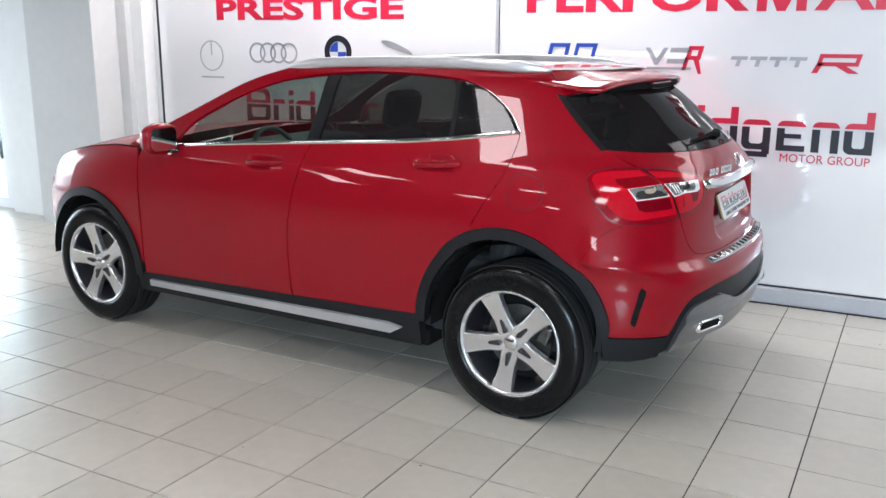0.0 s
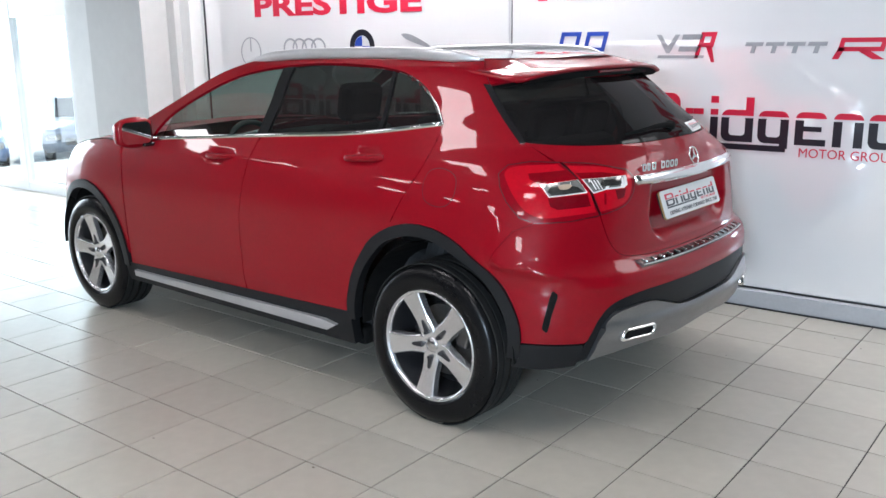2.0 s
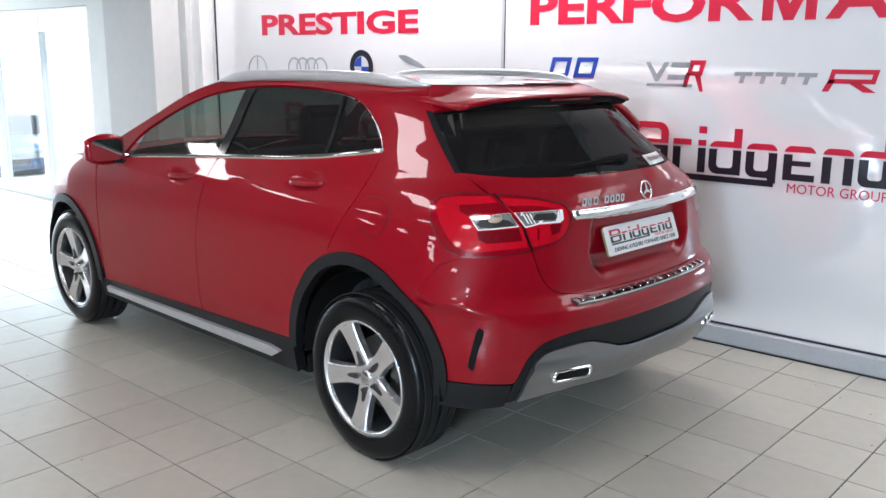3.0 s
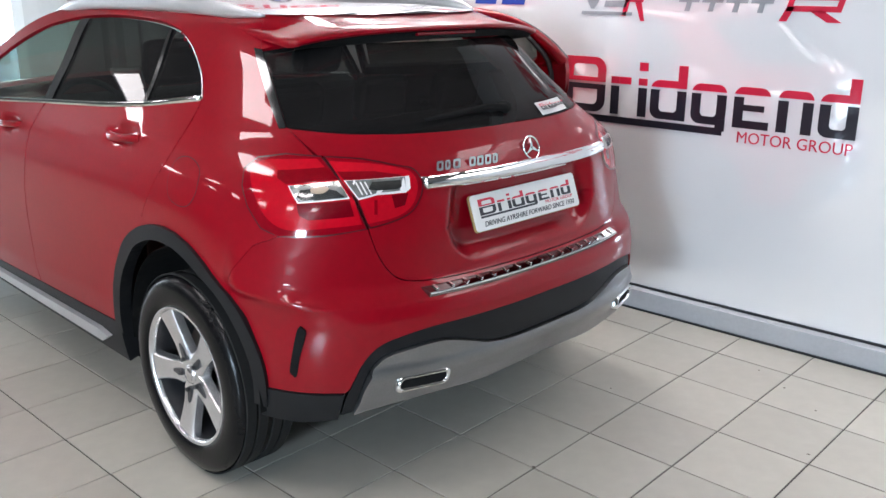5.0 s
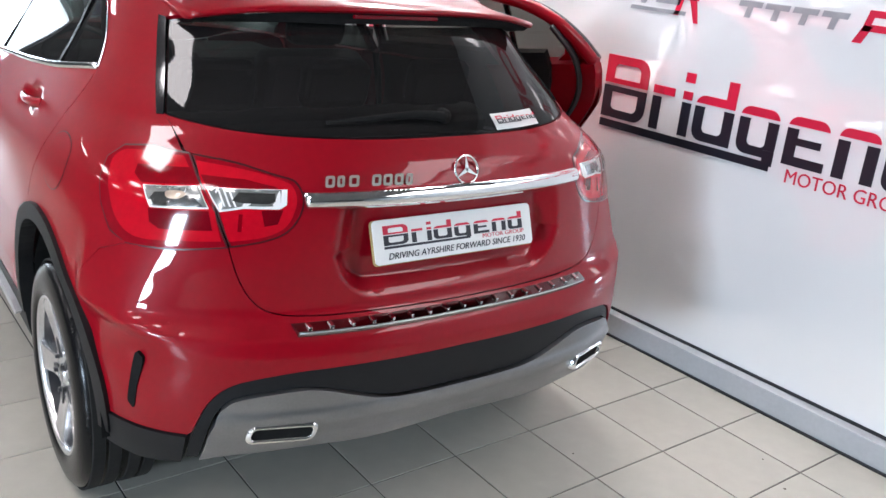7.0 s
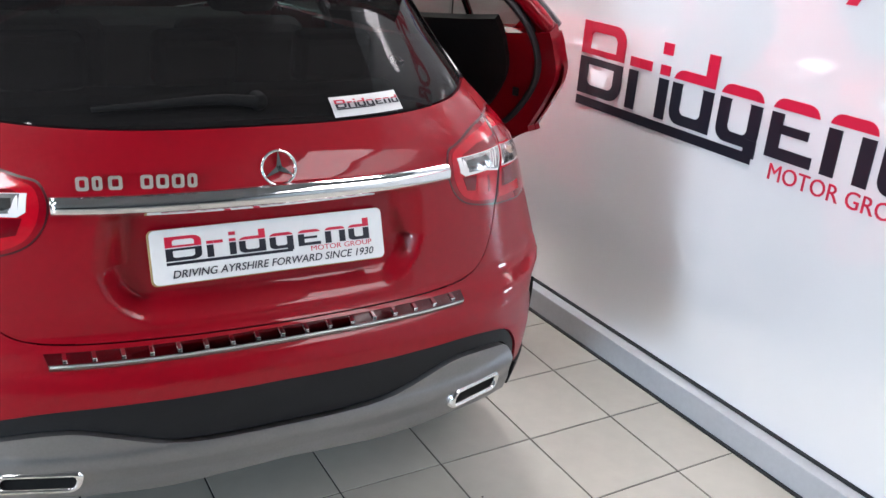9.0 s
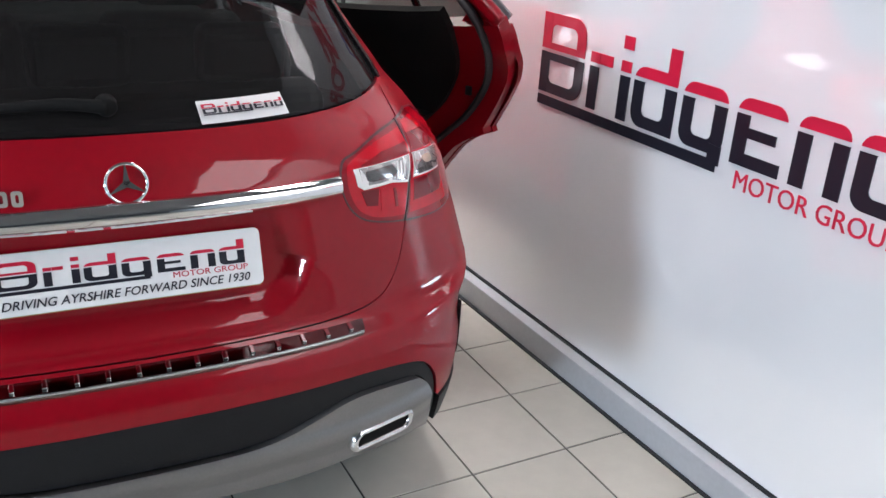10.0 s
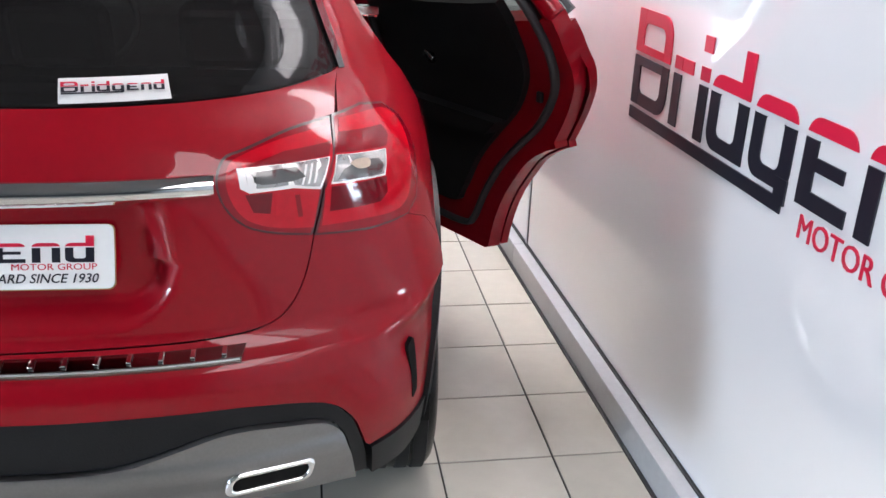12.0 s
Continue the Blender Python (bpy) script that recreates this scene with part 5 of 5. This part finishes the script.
# ---- wheels ----
def wheel_parts(name):
    w = new(name)
    w.parent = CAR
    R, W = 0.345, 0.118
    prof = [(0.236, -W + 0.022), (0.243, -W + 0.006), (0.262, -W), (0.295, -W + 0.001), (0.320, -W + 0.008), (0.336, -W + 0.020), (0.343, -W + 0.036), (R, -0.04), (R, 0.04), (0.343, W - 0.036), (0.336, W - 0.02), (0.30, W), (0.25, W - 0.01), (0.236, W - 0.03)]
    part("tyre", lathe_bm(prof, 96), RUBBER, w, "black road tyre", True)
    tread = []
    for yc in (-0.072, -0.028, 0.028, 0.072):
        tread.append(lathe_bm([(R - 0.0005, yc - 0.018), (R + 0.0045, yc - 0.016), (R + 0.0045, yc + 0.016), (R - 0.0005, yc + 0.018)], 96))
    part("tread", join_bm(tread), TREAD, w)
    part("rim", lathe_bm([(0.2275, -0.098), (0.2390, -0.101), (0.2430, -0.108), (0.2400, -0.112), (0.2300, -0.110), (0.2255, -0.098), (0.2235, -0.088)], 96), ALLOY, w, "machined alloy rim", True)
    part("barrel", lathe_bm([(0.224, -0.093), (0.218, -0.06), (0.200, 0.05), (0.21, 0.095)], 64), ALLOY_DARK, w, "", True)
    # dark disc added so the gaps between the spokes look shaded
    part("gap_backing", lathe_bm([(0.03, 0.040), (0.196, 0.036), (0.198, 0.044), (0.03, 0.048)], 40), UNDER, w, "dark disc put in for shade between the spokes")
    part("brake_disc", lathe_bm([(0.06, 0.0), (0.155, 0.0), (0.156, 0.02), (0.06, 0.02)], 48), IRON, w, "grey brake disc")
    part("brake_caliper", place_bm(box_bm(-0.045, 0.045, -0.045, 0.03, -0.03, 0.03, 0.012), pose(0.135, 0.0, 0.045, 0, -70, 0)), IRON, w)
    for k in range(5):
        a = 189 + 72 * k
        # a spoke: broad, flat, dished towards the hub
        rows = []
        for r, hw, y in ((0.030, 0.030, -0.087), (0.065, 0.040, -0.0865), (0.085, 0.037, -0.0875), (0.12, 0.035, -0.091), (0.17, 0.039, -0.098), (0.205, 0.044, -0.103), (0.2265, 0.049, -0.105)):
            rows.append([(r, y + 0.030, -hw - 0.006), (r, y + 0.004, -hw - 0.001), (r, y, -hw + 0.004), (r, y, hw - 0.004), (r, y + 0.004, hw + 0.001), (r, y + 0.030, hw + 0.006)])
        bm = loft_bm(rows)
        bmesh.ops.recalc_face_normals(bm, faces=bm.faces[:])
        if sum(f.normal.y for f in bm.faces) > 0:
            bmesh.ops.reverse_faces(bm, faces=bm.faces[:])
        part("spoke", place_bm(bm, pose(0, 0, 0, 0, -a, 0)), ALLOY, w)
        # dark pockets and bolts between the spokes
        part("pocket", place_bm(prism_bm(smooth_line([(0.052, -0.011), (0.075, -0.010), (0.108, -0.006), (0.108, 0.006), (0.075, 0.010), (0.052, 0.011)], 2, True), 0.003), pose(0, -0.0885, 0, 0, -a, 0)), ALLOY_DARK, w)
        part("wheel_bolt", place_bm(lathe_bm([(0, -0.012), (0.008, -0.012), (0.009, 0.0)], 8), pose(0.056 * math.cos(radians(a)), -0.090, 0.056 * math.sin(radians(a)), 0, 0, 0)), ALLOY_DARK, w)
    part("hub", lathe_bm([(0, -0.094), (0.026, -0.0935), (0.031, -0.091), (0.034, -0.08), (0.07, -0.080), (0.075, -0.05)], 40), ALLOY, w, "", True)
    part("hub_cap", lathe_bm([(0, -0.0985), (0.018, -0.098), (0.024, -0.0945)], 32), BRUSHED, w, "round hub cap", True)
    return w


wheel = wheel_parts("wheel")
wheel.matrix_local = pose(0.018, -0.793, 0.347)
for x, sg, turn in ((-2.681, 1, 14), (0.018, -1, 40), (-2.681, -1, 70)):
    copy_thing(wheel, pose(x, -sg * 0.793, 0.347, 0, turn, 0) if sg > 0 else pose(x, 0.793, 0.347, 0, turn, 180))


def build_under():
    for x in (0.018, -2.681):
        for sg in (1, -1):
            rows = []
            for y in (-0.875, -0.52):
                rows.append([(x + 0.415 * math.cos(radians(a)), sg * y, 0.37 + 0.415 * math.sin(radians(a))) for a in range(-2, 183, 8)])
            rows.append([(x, sg * -0.52, 0.37)] * len(rows[0]))
            part("wheel_liner", loft_bm(rows), UNDER, CAR)
    part("underbody", box_bm(-2.25, -0.44, -0.82, 0.82, 0.22, 0.31, 0.02), UNDER, CAR)
    part("underbody", box_bm(-3.45, -2.2, -0.51, 0.51, 0.20, 0.80, 0.02), UNDER, CAR)
    part("underbody", box_bm(-0.5, 0.60, -0.51, 0.51, 0.36, 0.70, 0.03), UNDER, CAR)
    part("cabin_floor", box_bm(-2.3, 0.3, -0.76, 0.76, 0.30, 0.36), INTERIOR, CAR)
    part("headlining", loft_bm([crown(skin(q, 1.495), 0.015) for q in np.linspace(-1.3, 0.9, 20)]), HEADLINING, CAR, "", True)
    part("dashboard", box_bm(-2.3, -1.85, -0.72, 0.72, 0.55, 1.03, 0.07, 3), INTERIOR, CAR)
    part("parcel_shelf", box_bm(-0.05, 0.5, -0.62, 0.62, 0.98, 1.02, 0.01), INTERIOR, CAR)
    # front and rear seats
    for y in (-0.37, 0.37):
        s = new("front_seat")
        s.parent = CAR
        part("cushion", box_bm(-1.62, -1.08, y - 0.26, y + 0.26, 0.46, 0.66, 0.06, 3), INTERIOR, s)
        part("backrest", place_bm(box_bm(-0.07, 0.07, -0.25, 0.25, 0, 0.62, 0.06, 3), pose(-1.08, y, 0.58, 0, 17, 0)), INTERIOR, s)
        part("headrest", place_bm(box_bm(-0.05, 0.05, -0.13, 0.13, 0, 0.19, 0.045, 3), pose(-0.90, y, 1.20, 0, 12, 0)), INTERIOR, s)
    s = new("rear_bench")
    s.parent = CAR
    part("cushion", box_bm(-0.72, -0.18, -0.66, 0.66, 0.46, 0.66, 0.06, 3), INTERIOR, s)
    part("backrest", place_bm(box_bm(-0.07, 0.07, -0.64, 0.64, 0, 0.55, 0.05, 3), pose(-0.2, 0, 0.58, 0, 18, 0)), INTERIOR, s)
    for y in (-0.4, 0, 0.4):
        part("headrest", place_bm(box_bm(-0.04, 0.04, -0.12, 0.12, 0, 0.16, 0.035, 3), pose(-0.02, y, 1.12, 0, 12, 0)), INTERIOR, s)
    part("steering_wheel", place_bm(lathe_bm([(0.18 + 0.015 * math.cos(a), 0.015 * math.sin(a)) for a in np.linspace(0, 2 * math.pi, 9)[:-1]], 32, "y", True), pose(-1.72, -0.37, 0.98, 0, 0, 90) @ pose(0, 0, 0, -25, 0, 0)), INTERIOR, CAR, "", True)


build_under()


# ---- the open rear door on the wall side ----
def build_open_door():
    hinge = new("open_rear_door")
    hinge.parent = CAR
    hp = Vector((-1.20, 0.865, 0))
    hinge.matrix_local = Matrix.Translation(hp) @ pose(0, 0, 0, 0, 0, 28.2) @ Matrix.Translation(-hp)
    tagged(hinge, "red rear door standing open towards the wall")
    rear_door = [(-1.195, sill_z(-1.195)), (-0.475, sill_z(-0.475))] + arc(REAR_ARCH, 178, 109, 10) + smooth_line(REAR_GAP, 4)[1:] + belt_part(0.05, -1.10) + smooth_line(DOOR_GAP, 4)[::-1][1:-1]
    patch("outer_skin", rear_door, PAINT, hinge, right=True, thick=0.03, fn=body_skin, cell=0.024)
    inner = lambda q, z: skin(q, z) + Vector((0, 0.085, 0))
    patch("inner_skin", inset_poly(rear_door, 0.005), PAINT, hinge, "red inner door frame", right=True, fn=inner, gap=0, thick=-0.05)
    trim = lambda q, z: skin(q, z) + Vector((0, 0.112, 0))
    trim_line = smooth_line([(-1.10, 0.53), (-0.68, 0.53), (-0.61, 0.58), (-0.54, 0.71), (-0.435, 0.82), (-0.33, 0.92), (-0.24, 1.05), (-0.175, 1.19)], 4) + [(q, z + 0.045) for q, z in belt_part(-0.16, -1.07)] + [(-1.09, 1.0), (-1.12, 0.8)]
    patch("door_trim", trim_line, DOOR_TRIM, hinge, "black inner door trim", right=True, fn=trim, gap=0, thick=-0.027)
    patch("armrest", [(-0.95, 0.80), (-0.42, 0.83), (-0.36, 0.88), (-0.95, 0.87)], DOOR_TRIM, hinge, "black armrest", right=True, fn=lambda q, z: skin(q, z) + Vector((0, 0.165, 0)), gap=0, thick=-0.05)
    run = [skin(-1.12, 1.15), skin(-1.14, 0.9), skin(-1.13, 0.6), skin(-1.12, 0.48), skin(-1.05, 0.455), skin(-0.8, 0.455), skin(-0.60, 0.465), skin(-0.545, 0.50), skin(-0.50, 0.60), skin(-0.42, 0.72), skin(-0.31, 0.82), skin(-0.22, 0.90), skin(-0.13, 1.02), skin(-0.06, 1.13), skin(-0.015, 1.23), skin(-0.01, 1.30), skin(-0.06, 1.38)]
    part("door_seal", tube_bm(smooth_line([(p.x, -p.y - 0.088, p.z) for p in run], 5), 0.011, 0.021, 8, Vector((0.1, 1, 0.05))), SEAL, hinge, "black rubber door seal", True)
    h = skin(-0.78, 1.03)
    grip = part("pull_handle_bowl", place_bm(lathe_bm([(0, 0.004), (0.026, 0.003), (0.034, 0.0), (0.036, -0.008)], 24, "y"), pose(h.x, -h.y - 0.112, h.z, 0, 0, 180)), GLOSS_BLACK, hinge, "black pull handle bowl", True)
    part("pull_handle", tube_bm(smooth_line([(h.x - 0.03, -h.y - 0.118, h.z - 0.006), (h.x, -h.y - 0.130, h.z + 0.006), (h.x + 0.035, -h.y - 0.126, h.z - 0.012)], 5), 0.005, 0.009, 8), CHROME, grip, "chrome pull handle", True)
    # frame round the glass
    top = [p for p in WTOP_LINE if p[0] > -1.12]
    ring = [skin(q, z + 0.012) for q, z in top]
    part("window_frame", tube_bm([(p.x, -p.y - 0.004, p.z) for p in ring], 0.012, 0.024, 8, Vector((0.1, 1, 0.05))), GLOSS_BLACK, hinge, "black window frame", True)
    part("inner_window_frame", tube_bm([(p.x - 0.012, -p.y - 0.040, p.z - 0.008) for p in ring], 0.026, 0.030, 8, Vector((0.1, 1, 0.05))), PAINT, hinge, "red inner window frame", True)
    post = [skin(-1.11, z) for z in np.linspace(1.12, 1.46, 6)]
    part("frame_post", tube_bm([(p.x, -p.y - 0.02, p.z) for p in post], 0.022, 0.026, 8), GLOSS_BLACK, hinge)
    bar = [skin(-0.39 + 0.03 * k / 5, 1.20 + 0.25 * k / 5) for k in range(6)]
    part("quarter_bar", tube_bm([(p.x, -p.y - 0.014, p.z) for p in bar], 0.012, 0.014, 8), GLOSS_BLACK, hinge, "black window bar")
    corner = [(-0.16, belt_z(-0.16)), (0.085, 1.246), (0.055, 1.33), (0.0, 1.375), (-0.035, 1.33), (-0.075, 1.265)]
    patch("corner_filler", corner, PAINT, hinge, "red inner window corner", right=True, fn=lambda q, z: skin(q, z) + Vector((0, 0.05, 0)), gap=0, thick=-0.03)
    low = [(q, z + 0.012) for q, z in belt_part(-1.085, 0.03)]
    hi = [(q, z - 0.01) for q, z in WTOP_LINE if -1.085 < q < 0.03]
    patch("window_pane", low + hi, GLASS_GREY, hinge, "grey tinted glass", right=True, off=-0.008, gap=0, thick=0.003)
    part("latch", place_bm(box_bm(-0.012, 0.012, -0.006, 0.006, -0.016, 0.016, 0.003), pose(-0.235, 0.800, 0.985)), SEAL, hinge, "black door latch")
    p = skin(-0.38, 1.095)
    pts = [(p.x + dx, -(p.y - dy), p.z + dz) for dx, dy, dz in ((-0.118, -0.012, -0.008), (-0.085, 0.008, -0.006), (0.0, 0.016, 0.0), (0.085, 0.010, 0.007), (0.125, -0.006, 0.010))]
    part("door_handle", tube_bm(smooth_line(pts, 5), 0.009, 0.014, 10), PAINT, hinge, "", True)
    # the door opening in the body
    opening = inset_poly(rear_door, -0.002)
    pts = [skin(q, z) for q, z in opening]
    rows = [[(p.x, -p.y, p.z) for p in pts + pts[:1]], [(p.x, -p.y - 0.09, p.z) for p in pts + pts[:1]]]
    part("door_opening", loft_bm(rows), PAINT, CAR, "red door opening", True)


build_open_door()

# ---- crumbs and scuffs on the floor ----
def crumbs():
    rng = random.Random(11)
    mat = material("grey_brown_dirt", (0.10, 0.085, 0.065), 0.9, 0, 0, 0.3, 200)
    bm = bmesh.new()
    spots = [(1.52, 0.62), (1.42, 0.98), (1.66, 0.30), (2.0, 0.65), (1.25, 1.10), (1.1, 1.2)] + [(rng.uniform(-2.5, 2.6), rng.uniform(-2.6, 1.45)) for _ in range(26)]
    for x, y in spots:
        r, n = rng.uniform(0.002, 0.006), 7
        top = bm.verts.new((x, y, rng.uniform(0.0015, 0.003)))
        ring = [bm.verts.new((x + r * rng.uniform(0.6, 1.5) * math.cos(2 * math.pi * k / n), y + r * rng.uniform(0.5, 1.2) * math.sin(2 * math.pi * k / n), 0.0004)) for k in range(n)]
        for k in range(n):
            bm.faces.new((top, ring[k], ring[(k + 1) % n]))
    tagged(part("crumbs", bm, mat), "small grey-brown crumbs of dirt on the tiles", "dirt", kind="stuff")


crumbs()


# ---- floor tiles ----
def tile_mesh():
    bm = box_bm(-PITCH_X / 2 + 0.0030, PITCH_X / 2 - 0.0030, -PITCH_Y / 2 + 0.0030, PITCH_Y / 2 - 0.0030, -0.010, 0.0)
    bmesh.ops.bevel(bm, geom=[e for e in bm.edges if all(v.co.z > -0.001 for v in e.verts)], offset=0.0006, segments=1, affect="EDGES")
    me = bpy.data.meshes.new("tile")
    bm.to_mesh(me)
    bm.free()
    me.materials.append(TILE)
    return me


def lay_tiles():
    me = tile_mesh()
    rng = random.Random(4)
    corners, cells = np.array([v.co for v in me.vertices]), [tuple(p.vertices) for p in me.polygons]
    turn = pose(TILE_X0, TILE_Y0, 0, 0, 0, TILE_TURN)
    level = corners @ np.array(turn.to_3x3()).T
    verts, faces = [], []
    for i in range(-30, 42):
        for j in range(-30, 1):
            x, y, _ = turn @ Vector(((i + 0.5) * PITCH_X, (j + 0.5) * PITCH_Y, 0))
            lift = rng.uniform(-0.0006, 0.0006)
            if -3.2 < x < 2.2 and -2.3 < y < 1.6:
                ob = new("tile", me)
                ob.parent = floor
                ob.matrix_world = pose(x, y, lift, 0, 0, TILE_TURN)
            else:
                n = len(verts) * len(corners)
                verts.append(level + (x, y, lift))
                faces += [[n + k for k in cell] for cell in cells]
    far = bpy.data.meshes.new("far_tiles")
    far.from_pydata(np.concatenate(verts).tolist(), [], faces)
    tagged(mesh_object("far_tiles", far, TILE, floor), kind="stuff")


lay_tiles()
